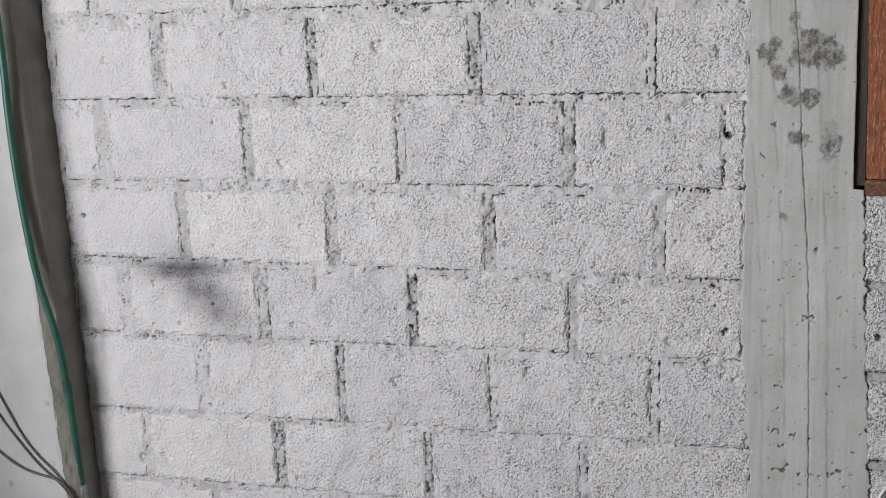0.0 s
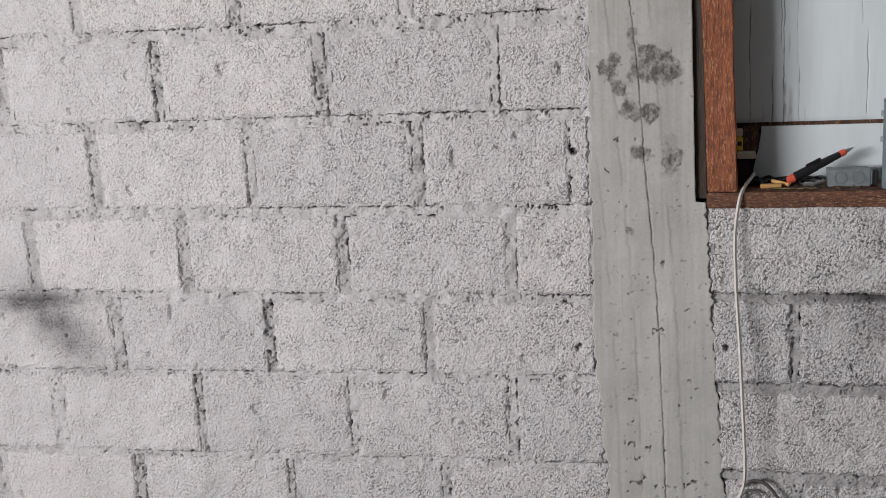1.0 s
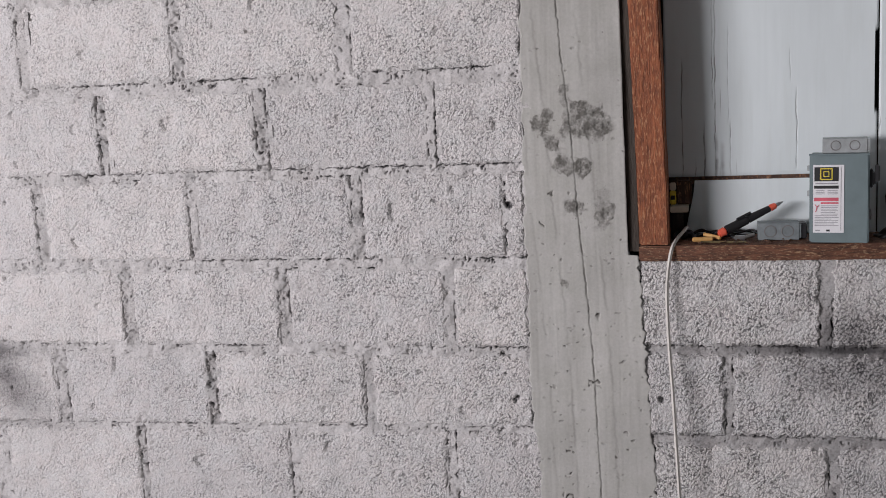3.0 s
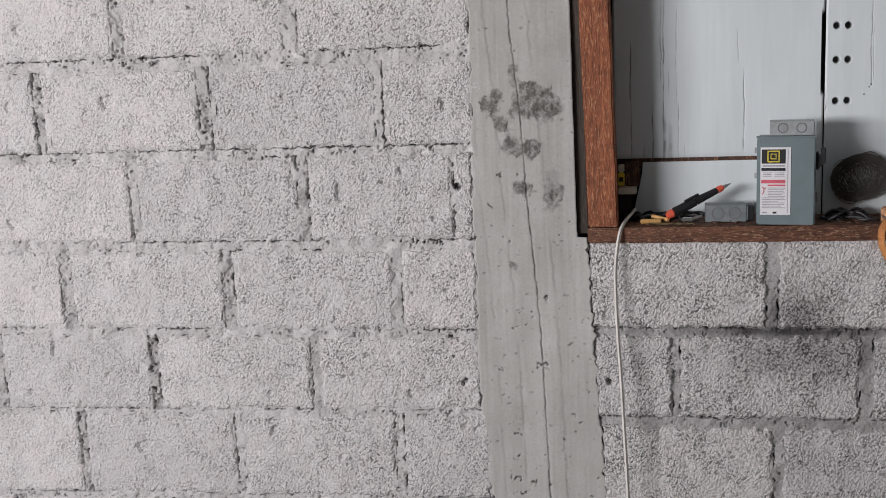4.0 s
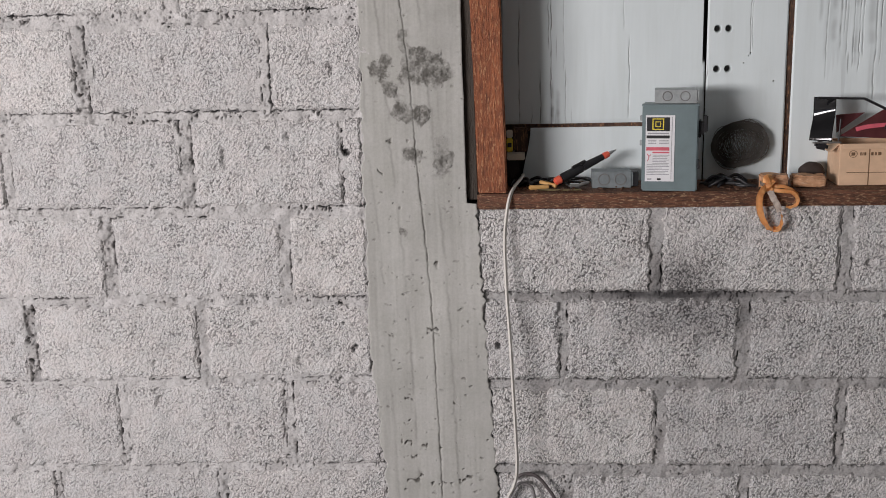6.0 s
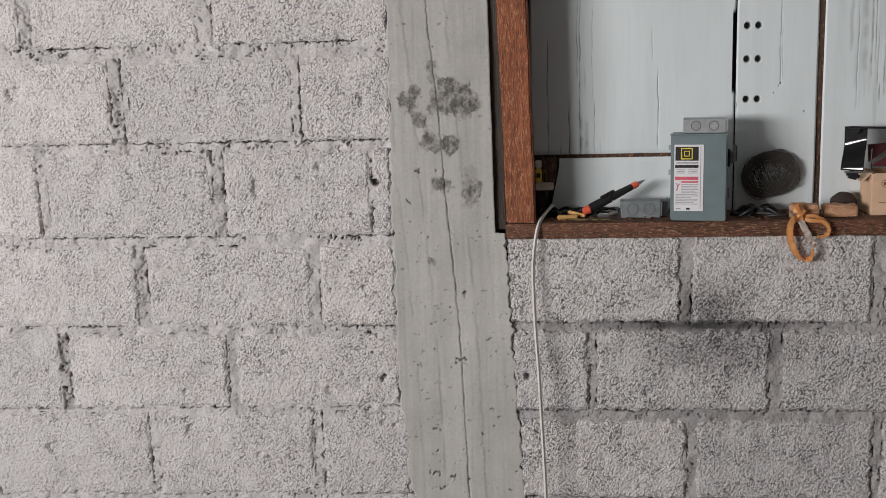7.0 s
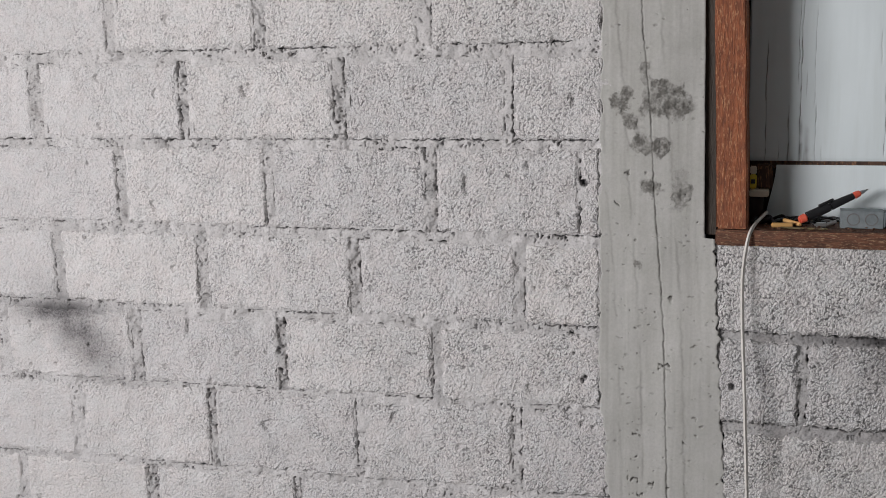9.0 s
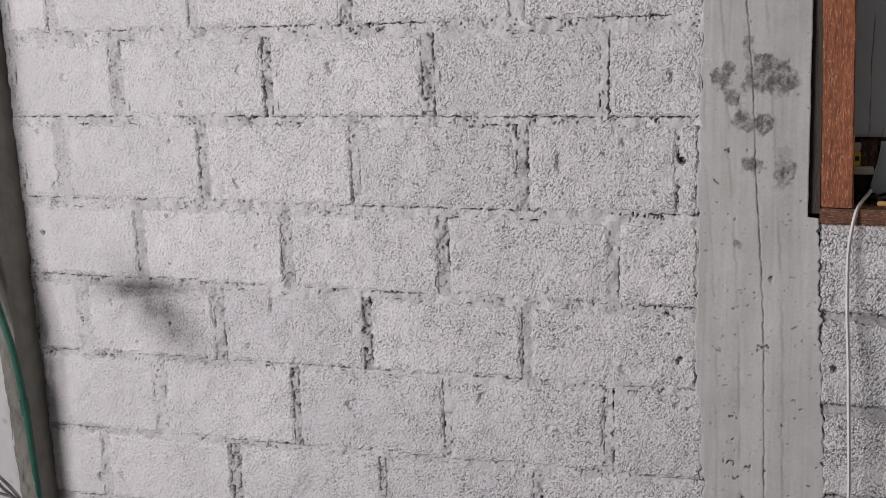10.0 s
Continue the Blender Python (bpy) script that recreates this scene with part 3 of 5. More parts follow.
def block_mesh(b, seed):
    """A rough block face with worn, uneven edges and sides that run back into the wall."""
    x0, x1, lo0, lo1, hi0, hi1 = corners(b)
    rng = np.random.default_rng(seed)
    right = b[3]
    nu = max(8, int((x1 - x0) / 0.0028))
    nv = max(8, int((hi0 - lo0) / 0.0028))
    u = np.concatenate([[0], np.linspace(0, 1, nu), [1]])
    v = np.concatenate([[0], np.linspace(0, 1, nv), [1]])
    U, V = np.meshgrid(u, v)
    lo, hi = lo0 + (lo1 - lo0) * U, hi0 + (hi1 - hi0) * U
    X, Z = x0 + (x1 - x0) * U, lo + (hi - lo) * V
    d = np.minimum(np.minimum(X - x0, x1 - X), np.minimum(Z - lo, hi - Z))
    near = np.exp(-d / 0.014)
    ox, oz = rng.uniform(0, 1.5), rng.uniform(0, 0.5)
    ax = -1.9 + (X - x0) + ox
    az = -0.2 + (Z - lo) + oz
    gx, gz = sample(EDGE, ax, az), sample(EDGE, ax + 0.6, az + 0.3)
    Xw, Zw = X + near * 0.0026 * gx, Z + near * 0.0026 * gz
    round_off = 0.0075 * (1 - step(0, 0.008 + 0.003 * sample(MID, ax, az), d)) ** 2
    grit = 0.0007
    Y = 0.0012 * rng.standard_normal() + round_off - grit * sample(GRAIN, ax, az) - 0.0009 * sample(MID, ax + 0.3, az) - 0.0005 * sample(FINE, ax, az)
    chip = np.clip(sample(EDGE, ax + 0.9, az) * near - 1.0, 0, 1) * 0.009
    frayed = ticks(X, Z, np.minimum(Z - lo, hi - Z), b[2], right)
    Y = Y + chip + 0.004 * frayed
    skirt = np.zeros_like(Y, bool)
    skirt[0], skirt[-1], skirt[:, 0], skirt[:, -1] = True, True, True, True
    Y = np.where(skirt, 0.06, Y)
    pit = step(2.0, 3.2, -sample(GRAIN, ax, az)) * 0.4 + 0.3 * step(0.002, 0.006, chip)
    stain_shade = np.clip(np.maximum.reduce([soot_shade(X, Z), pit, 0.75 * frayed]), 0, 1)
    # Pits are sunk and also coloured dark, painting the shade inside them.
    for hx, hz, r in PITS:
        h = 1 - step(r * 0.6, r * 1.1, np.hypot(X - hx, Z - hz) * (1 + 0.25 * sample(EDGE, X, Z)))
        Y, stain_shade = Y + 0.015 * h, np.maximum(stain_shade, 0.95 * h)
    for hx, za, zb, w in HAIRLINES:
        h = np.exp(-((X - hx - 0.002 * sample(EDGE, X * 0, Z)) / w) ** 2) * ((Z > za) & (Z < zb))
        Y, stain_shade = Y + 0.006 * h, np.maximum(stain_shade, 0.9 * h)
    co = np.stack([Xw, Y, Zw], -1).reshape(-1, 3)
    return mesh_from("block", co, sheet_faces(len(u), len(v)), stain_shade.ravel())


RAKED = [(k, i, u[2]) for k, row in UPRIGHT.items() for i, u in enumerate(row) if u[2] > 0]     # course, joint, how deep
DABS = [(-0.592, 1.124, 0.022), (-0.172, 1.128, 0.018), (-0.79, 0.905, 0.016), (-0.37, 0.693, 0.02), (-1.205, 1.345, 0.02), (-0.56, 1.34, 0.018), (-1.0, 0.69, 0.018), (-0.98, 1.12, 0.016), (-0.35, 1.335, 0.02)]     # dabs of mortar


def joint_sides(b, rng):
    """How far the joints beside a block are open along its west and its east side."""
    x0, x1, k, right = b
    joints = JOINTS_RIGHT[k] if right else JOINTS[k]
    rows = (UPRIGHT_RIGHT if right else UPRIGHT).get(k, [])
    west, east = rng.uniform(0.2, 0.8, 2)
    if right and x0 == LEFT_ENDS_RIGHT[k]:
        west = 0.4
    for (xa, xb), u in zip(joints, rows):
        if abs(xb - x0) < 1e-6:
            west = u[1]
        if abs(xa - x1) < 1e-6:
            east = u[0]
    return west, east


def mortar_mesh(xa, xb, za, zb, blocks, right, seed):
    """Mortar between the blocks: nearly flush, smeared, with ragged open cracks beside the block edges."""
    s = 0.0016
    nx, nz = int((xb - xa) / s), int((zb - za) / s)
    X, Z = np.meshgrid(np.linspace(xa, xb, nx), np.linspace(za, zb, nz))
    d = np.full(X.shape, 1.0)
    under = np.zeros(X.shape)
    rng = np.random.default_rng(seed)
    for b in blocks:
        x0, x1, lo0, lo1, hi0, hi1 = corners(b)
        f = np.clip((X - x0) / (x1 - x0), 0, 1)
        dx = np.maximum(x0 - X, X - x1)
        below = lo0 + (lo1 - lo0) * f - Z
        above = Z - (hi0 + (hi1 - hi0) * f)
        dz = np.maximum(below, above)
        dd = np.where((dx > 0) & (dz > 0), np.hypot(dx, dz), np.maximum(dx, dz))
        west, east = joint_sides(b, rng)
        k = b[2] if right else b[2] + 1
        bed_open = 0.75 if right else along_bed(OPEN, k, X, 0.6)
        bias = np.where(below > np.maximum(dx, above), bed_open, np.where(above > np.maximum(dx, below), 0.16, np.where(X < (x0 + x1) / 2, west, east)))
        near = dd < d
        d, under = np.where(near, dd, d), np.where(near, 2.5 * bias - 1.25, under)
    raked, lime, fray = np.zeros_like(X), np.zeros_like(X), np.zeros_like(X)
    if not right:
        lime = np.clip(0.55 + 0.18 * sample(LONG, X + 0.3, Z) + 0.12 * sample(MID, X + 0.1, Z), 0, 1)
        for k, row in UPRIGHT.items():
            fray = np.maximum(fray, ticks(X, Z, np.abs(Z - bed(k, X)[0] + 0.008) - 0.006, k, False)) if k else fray
            for (xa_, xb_), u in zip(JOINTS[k], row):
                inside = step(xa_ - 0.006, xa_ + 0.002, X) * (1 - step(xb_ - 0.002, xb_ + 0.006, X))
                inside *= (Z > bed(k + 1, xa_)[0] - 0.004) & (Z < bed(k, xa_)[1] + 0.004)
                lime = lime + (u[3] * 0.8 - lime) * inside
        for k, i, amount in RAKED:
            xa_, xb_ = JOINTS[k][i]
            inside = step(xa_ - 0.003, xa_ + 0.003, X) * (1 - step(xb_ - 0.003, xb_ + 0.003, X))
            inside *= (Z > bed(k + 1, xa_)[0] - 0.004) & (Z < bed(k, xa_)[1] + 0.004)
            raked = np.maximum(raked, amount * inside * step(-1.0, 0.8, sample(MID, X, Z) + 0.6 * sample(EDGE, X, Z)))
    if right:
        for k in (3, 4, 5, 6):
            fray = np.maximum(fray, ticks(X, Z, np.abs(Z - bed(k, X, True)[0] + 0.010) - 0.010, k, True))
    c = 0.45 * sample(LONG, X, Z) + 0.55 * sample(CRACKN, X, Z) + under + 0.5 * raked
    open_ = step(-0.1, 1.5, c)
    wide = 0.0009 + 0.0030 * open_ * step(-0.8, 1.8, sample(EDGE, X + 0.2, Z) + 0.4 * sample(GRAIN, X, Z))
    away = d - 0.0016 - 0.0010 * sample(EDGE, X + 0.4, Z) - 0.0004 * sample(GRAIN, X + 0.3, Z)
    crack = step(0.03, 0.35, open_) * (1 - step(wide * 0.6, wide * 0.95, np.abs(away)))
    speck = step(2.3, 3.2, sample(GRAIN, X + 0.6, Z) + 0.9 * sample(CRACKN, X + 0.5, Z)) * (1 - step(0.004, 0.012, d))
    crack = np.maximum(crack, 0.8 * speck)
    crack = np.maximum(crack, raked * step(1.35, 2.15, sample(EDGE, X + 0.9, Z) + 0.6 * sample(GRAIN, X, Z)))
    crack = np.maximum(crack, 0.85 * fray)
    base = (0.0022 if not right else 0.0055) + 0.0018 * sample(MID, X, Z) + 0.0006 * sample(EDGE, X, Z) + 0.0003 * sample(FINE, X, Z)
    hollow = 0.006 * step(1.9, 2.9, sample(EDGE, X + 0.7, Z) + 0.6 * sample(MID, X + 0.2, Z)) * step(0.002, 0.008, d)
    Y = np.clip(base, -0.001, 0.02) + hollow + 0.013 * crack + raked * (0.005 + 0.0018 * sample(EDGE, X, Z))
    for bx, bz, r in DABS:
        w = np.exp(-(((X - bx) / r) ** 2 + ((Z - bz) / (0.8 * r)) ** 2) ** 2 * (1 + 0.25 * sample(EDGE, X, Z)))
        Y, crack, hollow = Y - 0.0055 * w, crack * (1 - w), hollow * (1 - w)
    stain_shade = np.clip(np.maximum(soot_shade(X, Z), 1.0 * crack + 30 * hollow + 0.16 * raked), 0, 0.95)
    # The same pits in the mortar, sunk and with their shade painted dark.
    for hx, hz, r in PITS:
        h = 1 - step(r * 0.6, r * 1.1, np.hypot(X - hx, Z - hz) * (1 + 0.25 * sample(EDGE, X, Z)))
        Y, stain_shade = Y + 0.02 * h, np.maximum(stain_shade, 0.95 * h)
    keep = (d > -0.012)
    cells = keep[:-1, :-1] | keep[1:, 1:] | keep[1:, :-1] | keep[:-1, 1:]
    faces = sheet_faces(nx, nz)[cells.ravel()]
    used, faces = np.unique(faces, return_inverse=True)
    co = np.stack([X, Y, Z], -1).reshape(-1, 3)[used]
    return mesh_from("mortar", co, faces.reshape(-1, 4), stain_shade.ravel()[used], lime.ravel()[used])


# wall body behind the blocks, with the window opening left free
WIN_X0, WIN_X1, WIN_Z0 = 0.26, 1.90, 0.90
wall_north = part("wall_north", box(X0 - 0.16, 0.05, 0.03, 0.165, FLOOR, CEIL), M_MORTAR)
tagged(wall_north, "whitewashed concrete block wall with ragged mortar joints", "wall", kind="structure")
wall_below = part("wall_under_window", box(0.29, X1, 0.035, 0.165, FLOOR, 0.895), M_MORTAR_RAW)
tagged(wall_below, "bare grey concrete block wall below a window, sooty", "wall", kind="structure")
wall_upper = part("wall_upper", box(X0, 0.05, -0.002, 0.03, 1.58, CEIL), M_MORTAR)
tagged(wall_upper, "whitewashed wall above the blocks", "wall", kind="structure")
wall_side = part("wall_side", box(WIN_X1 + 0.05, X1, 0.0, 0.165, 0.895, CEIL), M_MORTAR_RAW)
tagged(wall_side, "plain wall beside the window", "wall", kind="structure")
wall_foot = part("wall_foot", box(0.29, X1, 0.0, 0.035, FLOOR, 0.045), M_MORTAR_RAW)
tagged(wall_foot, "bare grey wall foot", "wall", kind="structure")
wall_rest = part("wall_rest", box(FAR_RIGHT, X1, 0.0, 0.035, 0.045, 0.895), M_MORTAR_RAW)
tagged(wall_rest, "plain bare wall", "wall", kind="structure")


# ---- concrete column ----
STAINS = [(0.079, 1.216, 0.024, 1.0), (0.099, 1.239, 0.013, 1.0), (0.192, 1.221, 0.036, 1.0), (0.170, 1.250, 0.020, 0.9), (0.217, 1.205, 0.022, 0.95), (0.145, 1.203, 0.019, 0.9),
          (0.140, 1.228, 0.012, 0.6), (0.106, 1.172, 0.018, 0.9), (0.127, 1.127, 0.022, 0.9), (0.143, 1.108, 0.012, 0.8), (0.179, 1.119, 0.023, 1.0), (0.159, 1.022, 0.020, 0.9), (0.142, 1.030, 0.012, 0.8),
          (0.215, 1.008, 0.026, 0.75), (0.232, 1.024, 0.014, 0.7), (0.136, 1.292, 0.014, 0.6), (0.138, 1.265, 0.012, 0.5), (0.126, 0.851, 0.013, 0.9), (0.216, 1.057, 0.016, 0.35)]
SEAM = [(1.60, 0.118), (1.38, 0.132), (1.20, 0.150), (0.98, 0.163), (0.80, 0.178), (0.60, 0.189), (0.27, 0.198), (-0.1, 0.205)]


def column_mesh():
    nx, nz = 190, 1000
    U, Z = np.meshgrid(np.linspace(0, 1, nx), np.linspace(FLOOR, 1.62, nz))
    xl = 0.040 + 0.023 * step(0.55, 0.28, Z) + 0.003 * sample(MID, Z * 0.0, Z) + 0.0007 * sample(EDGE, Z * 0.0 + 0.4, Z) + 0.0006 * sample(FINE, Z * 0.0 + 0.4, Z)
    xr = column_right(Z) + 0.0003 * sample(MID, Z * 0 + 1, Z) + (0.0022 * sample(EDGE, Z * 0 + 1, Z) + 0.0015 * sample(CRACKN, Z * 0 + 1, Z)) * (Z < 0.90)
    X = xl + (xr - xl) * U
    seam_x = np.interp(Z, [s[0] for s in SEAM][::-1], [s[1] for s in SEAM][::-1]) + 0.0007 * sample(EDGE, Z * 0 + 0.2, Z)
    seam = np.exp(-((X - seam_x) / 0.0019) ** 2) * (0.5 + 0.5 * step(-0.6, 0.8, sample(CRACKN, X * 0 + 0.5, Z)))
    ledge = 0.0012 * step(-0.002, 0.002, X - seam_x)
    board = 0.00013 * sample(STREAK, X, Z)
    wave = 0.0015 * sample(BROAD, X, Z)
    pits = step(3.5, 3.9, sample(FINE, X + 0.2, Z + 0.1) + 0.6 * sample(CRACKN, X, Z))
    rng = np.random.default_rng(12)
    for _ in range(360):
        px, pz, pr = rng.uniform(0.05, 0.32), 0.55 + 0.40 * rng.standard_normal(), 0.0009 + 0.0018 * rng.random() ** 2.5
        wide, deep = rng.uniform(1.0, 3.2), 0.15 + 0.65 * rng.random() ** 2
        lo, hi = np.searchsorted(Z[:, 0], [pz - 0.01, pz + 0.01])
        sl = slice(lo, hi)
        d = np.hypot((X[sl] - px) / wide, Z[sl] - pz + 0.0015 * sample(EDGE, X[sl], Z[sl])) / pr
        pits[sl] = np.maximum(pits[sl], deep * (1 - step(0.5, 1.3, d)))
    wet, dark = np.zeros_like(X), np.zeros_like(X)
    for a, b, r, k in STAINS:
        g = np.exp(-(np.hypot(X - a, Z - b) / r) ** 2)
        wet, dark = wet + g, np.maximum(dark, k * np.minimum(1, 2.2 * g))
    ragged = wet + 0.13 * sample(EDGE, X + 0.1, Z) + 0.10 * sample(MID, X + 0.1, Z) + 0.05 * sample(FINE, X, Z)
    st = step(0.34, 0.60, ragged) * dark * np.clip(0.70 + 0.17 * sample(EDGE, X + 0.5, Z) + 0.14 * sample(FINE, X + 0.5, Z), 0.2, 1.1)
    st = np.maximum(st, 0.7 * step(2.0, 2.6, sample(GRAIN, X + 0.7, Z)) * step(0.05, 0.3, wet))
    for zc, xc, ln in ((0.775, 0.19, 0.014), (0.615, 0.187, 0.015), (0.389, 0.122, 0.010), (0.336, 0.116, 0.016), (0.332, 0.160, 0.008), (0.237, 0.132, 0.018), (0.248, 0.150, 0.006), (0.238, 0.255, 0.022),
                       (0.231, 0.20, 0.03), (0.451, 0.127, 0.012), (0.44, 0.24, 0.010), (0.30, 0.135, 0.008), (0.262, 0.245, 0.010), (0.99, 0.075, 0.010), (1.06, 0.10, 0.008)):
        tick = np.exp(-((Z - zc - 0.004 * sample(EDGE, X, Z)) / 0.0036) ** 2) * (1 - step(ln * 0.8, ln, np.abs(X - xc)))
        pits = np.maximum(pits, 1.15 * tick * step(-0.5, 0.4, sample(EDGE, X + 0.3, Z) + 0.5 * sample(GRAIN, X, Z)))
    lines = np.zeros_like(X)
    for off, k in ((-0.104, 0.7), (-0.054, 1.0), (0.041, 0.9), (0.085, 0.3)):
        lines = np.maximum(lines, k * np.exp(-((X - seam_x - off - 0.001 * sample(MID, X * 0 + off, Z)) / 0.0032) ** 2) * step(-1.4, 0.6, sample(LONG, X * 0 + 0.3 + off, Z)))
    Y = -0.004 + wave + board + ledge + 0.0006 * lines + 0.0025 * seam + 0.005 * pits + 0.0015 * (1 - step(0, 0.012, np.minimum(U, 1 - U))) ** 2
    Y += 0.001 * step(0.2, 0.6, st) * sample(EDGE, X, Z)
    stain_shade = np.clip(np.maximum.reduce([st, 0.58 * seam, 0.85 * pits, 0.26 * lines, 0.07 * step(0.7, 2.0, sample(STREAK, X, Z))]), 0, 0.9)
    co = np.stack([X, Y, Z], -1).reshape(-1, 3)
    return mesh_from("column", co, sheet_faces(nx, nz), stain_shade.ravel())


column = part("column", column_mesh(), M_COLUMN)
tagged(column, "cast grey concrete column with formwork seam, pits and dark damp spots", "column", kind="structure")
core = part("column_core", box(0.05, 0.262, 0.012, 0.165, FLOOR, CEIL), M_COLUMN, column)

# ---- window: frame, boards ----
BY = 0.15            # front of the boards
window = thing("window_1", "wooden window frame closed with old white painted boards", "window", kind="structure", at=(1.0, 0.1, 0.9))


def lean(bm, by, z0=0.92):
    """Leans a part of the frame with the column."""
    for v in bm.verts:
        v.co.x -= (v.co.z - z0) * by
    return bm


def beam(x0, x1, y0, y1, z0, z1, axis, seed):
    """A sawn beam with slightly uneven, worn faces."""
    bm = box(x0, x1, y0, y1, z0, z1, 0.003, 2)
    long_edges = [e for e in bm.edges if abs((e.verts[0].co - e.verts[1].co)["xyz".index(axis)]) > 0.2]
    bmesh.ops.subdivide_edges(bm, edges=long_edges, cuts=60, use_grid_fill=True)
    for v in bm.verts:
        n = noise.noise(v.co * 18 + Vector((seed, 0, 0))) * 0.0022 + noise.noise(v.co * 60 + Vector((seed, 3, 0))) * 0.001
        v.co.y += n
        v.co["zxx"["xyz".index(axis)] == "z" and 2 or 0] += 0.7 * n
    return bm


part("jamb", lean(beam(0.2975, 0.3632, -0.004, 0.145, 0.938, 2.3, "z", 1), 0.028), M_JAMB, window, "red-brown sawn wood jamb")
part("sill", beam(0.295, WIN_X1 + 0.04, -0.006, 0.165, 0.901, 0.936, "x", 5), M_SILL, window, "worn red-brown wood sill")
part("side_batten", lean(box(0.271, 0.297, 0.010, 0.10, 0.921, 2.3, 0.002, 1), 0.018), M_BATTEN, window, "dark brown batten")
part("head", box(0.2, WIN_X1 + 0.05, 0.0, 0.16, 2.25, CEIL, 0.003, 1), M_SILL, window)


def board_mesh(x0, x1, z0, z1, seed, cracks, holes=(), slots=(), bare=(), torn=0.0, dz=0.006):
    """A painted board with split paint; stained dark where the paint is open, and shade painted into holes and slots.
    """
    s = 0.0011
    nx, nz = int((x1 - x0) / s), int((z1 - z0) / dz)
    X, Z = np.meshgrid(np.linspace(x0, x1, nx), np.linspace(z0, z1, nz))
    X = X + torn * step(0.95, 1.07, Z) ** 0.7 * (x1 - X) / (x1 - x0)
    ax = X - 1.6 + 0.1 * seed
    Y = BY + 0.0006 * sample(BROAD, ax, Z - 0.5) + 0.00004 * sample(STREAK, ax, Z - 0.6)
    stain_shade = 0.6 * step(3.0, 3.5, sample(STREAK, ax, Z - 0.5) + 0.5 * sample(BROAD, ax, Z - 0.8))
    for cx, za, zb, w, k in cracks:
        w = w * 0.75
        wob = 0.0002 * sample(EDGE, ax * 0 + cx, Z - 0.6) + 0.0007 * sample(MID, ax * 0 + cx + 0.2, Z - 0.6)
        c = np.exp(-((X - cx - wob) / w) ** 2) * step(za - 0.01, za + 0.01, Z) * (1 - step(zb - 0.03, zb + 0.01, Z)) * k
        c *= 0.45 + 0.55 * step(-0.8, 0.4, sample(MID, ax * 0 + cx + 0.5, Z - 0.6))
        stain_shade, Y = np.maximum(stain_shade, c), Y + 0.002 * c
    # Holes and slots are sunk and painted dark, adding to the shade inside.
    for hx, hz, r in holes:
        h = 1 - step(r * 0.85, r * 1.1, np.hypot(X - hx, Z - hz))
        Y, stain_shade = Y + 0.018 * h, np.maximum(stain_shade, h)
    for xa, xb, za, k in bare:
        low = za + 0.03 * sample(STREAK, ax + 0.3, Z * 0.02) + 0.02 * sample(EDGE, ax, Z * 0.02)
        b = step(xa - 0.002, xa + 0.004, X) * (1 - step(xb - 0.015, xb, X + 0.004 * sample(STREAK, ax, Z - 0.5))) * step(-0.01, 0.02, Z - low)
        stain_shade = np.maximum(stain_shade, k * b * np.clip(0.9 + 0.3 * sample(STREAK, ax + 0.7, Z - 0.5), 0.3, 1.6))
    for sx, za, zb, w in slots:
        h = (1 - step(w, w + 0.002, np.abs(X - sx))) * step(za - 0.003, za, Z) * (1 - step(zb, zb + 0.004, Z))
        Y, stain_shade = Y + 0.018 * h, np.maximum(stain_shade, h)
    edge = np.minimum(np.minimum(X - x0, x1 - X), np.minimum(Z - z0, z1 - Z))
    Y += 0.003 * (1 - step(0, 0.005, edge)) ** 2
    return mesh_from("board", np.stack([X, Y, Z], -1).reshape(-1, 3), sheet_faces(nx, nz), np.clip(stain_shade, 0, 1).ravel())


HOLES = [(hx - 0.004 * (hz - 1.2), hz, 0.0074) for hz in (1.193, 1.284, 1.359, 1.437) for hx in (0.845, 0.870)]
part("board", board_mesh(0.352, 0.8185, 1.073, 1.66, 1,
     [(0.392, 1.07, 1.35, 0.0013, 1.0), (0.441, 1.07, 1.20, 0.0014, 1.0), (0.466, 1.05, 1.60, 0.0013, 1.0), (0.460, 1.25, 1.66, 0.001, 0.9), (0.468, 1.075, 1.175, 0.0050, 0.62), (0.482, 1.073, 1.15, 0.0058, 0.62), (0.476, 1.073, 1.10, 0.004, 0.5),
      (0.500, 1.07, 1.20, 0.0012, 0.8), (0.495, 1.2, 1.42, 0.0008, 0.6), (0.646, 1.09, 1.27, 0.0011, 0.85), (0.632, 1.29, 1.36, 0.0012, 0.8), (0.42, 1.073, 1.12, 0.0009, 0.8), (0.513, 1.073, 1.11, 0.0009, 0.8)], slots=[(0.818, 1.215, 1.388, 0.004)]),
     M_BOARD, window, "white painted board with split paint")
part("board", board_mesh(0.8215, 1.003, 0.93, 1.66, 2, [(0.823, 1.16, 1.22, 0.0014, 0.9), (0.920, 1.225, 1.42, 0.0013, 0.6), (0.924, 1.24, 1.36, 0.0010, 0.5)],
     HOLES + [(0.921, 1.228, 0.0015), (0.917, 1.222, 0.0011), (0.906, 1.206, 0.0014), (0.975, 1.163, 0.0013)], dz=0.0016), M_BOARD, window, "white painted strip with pairs of round holes")
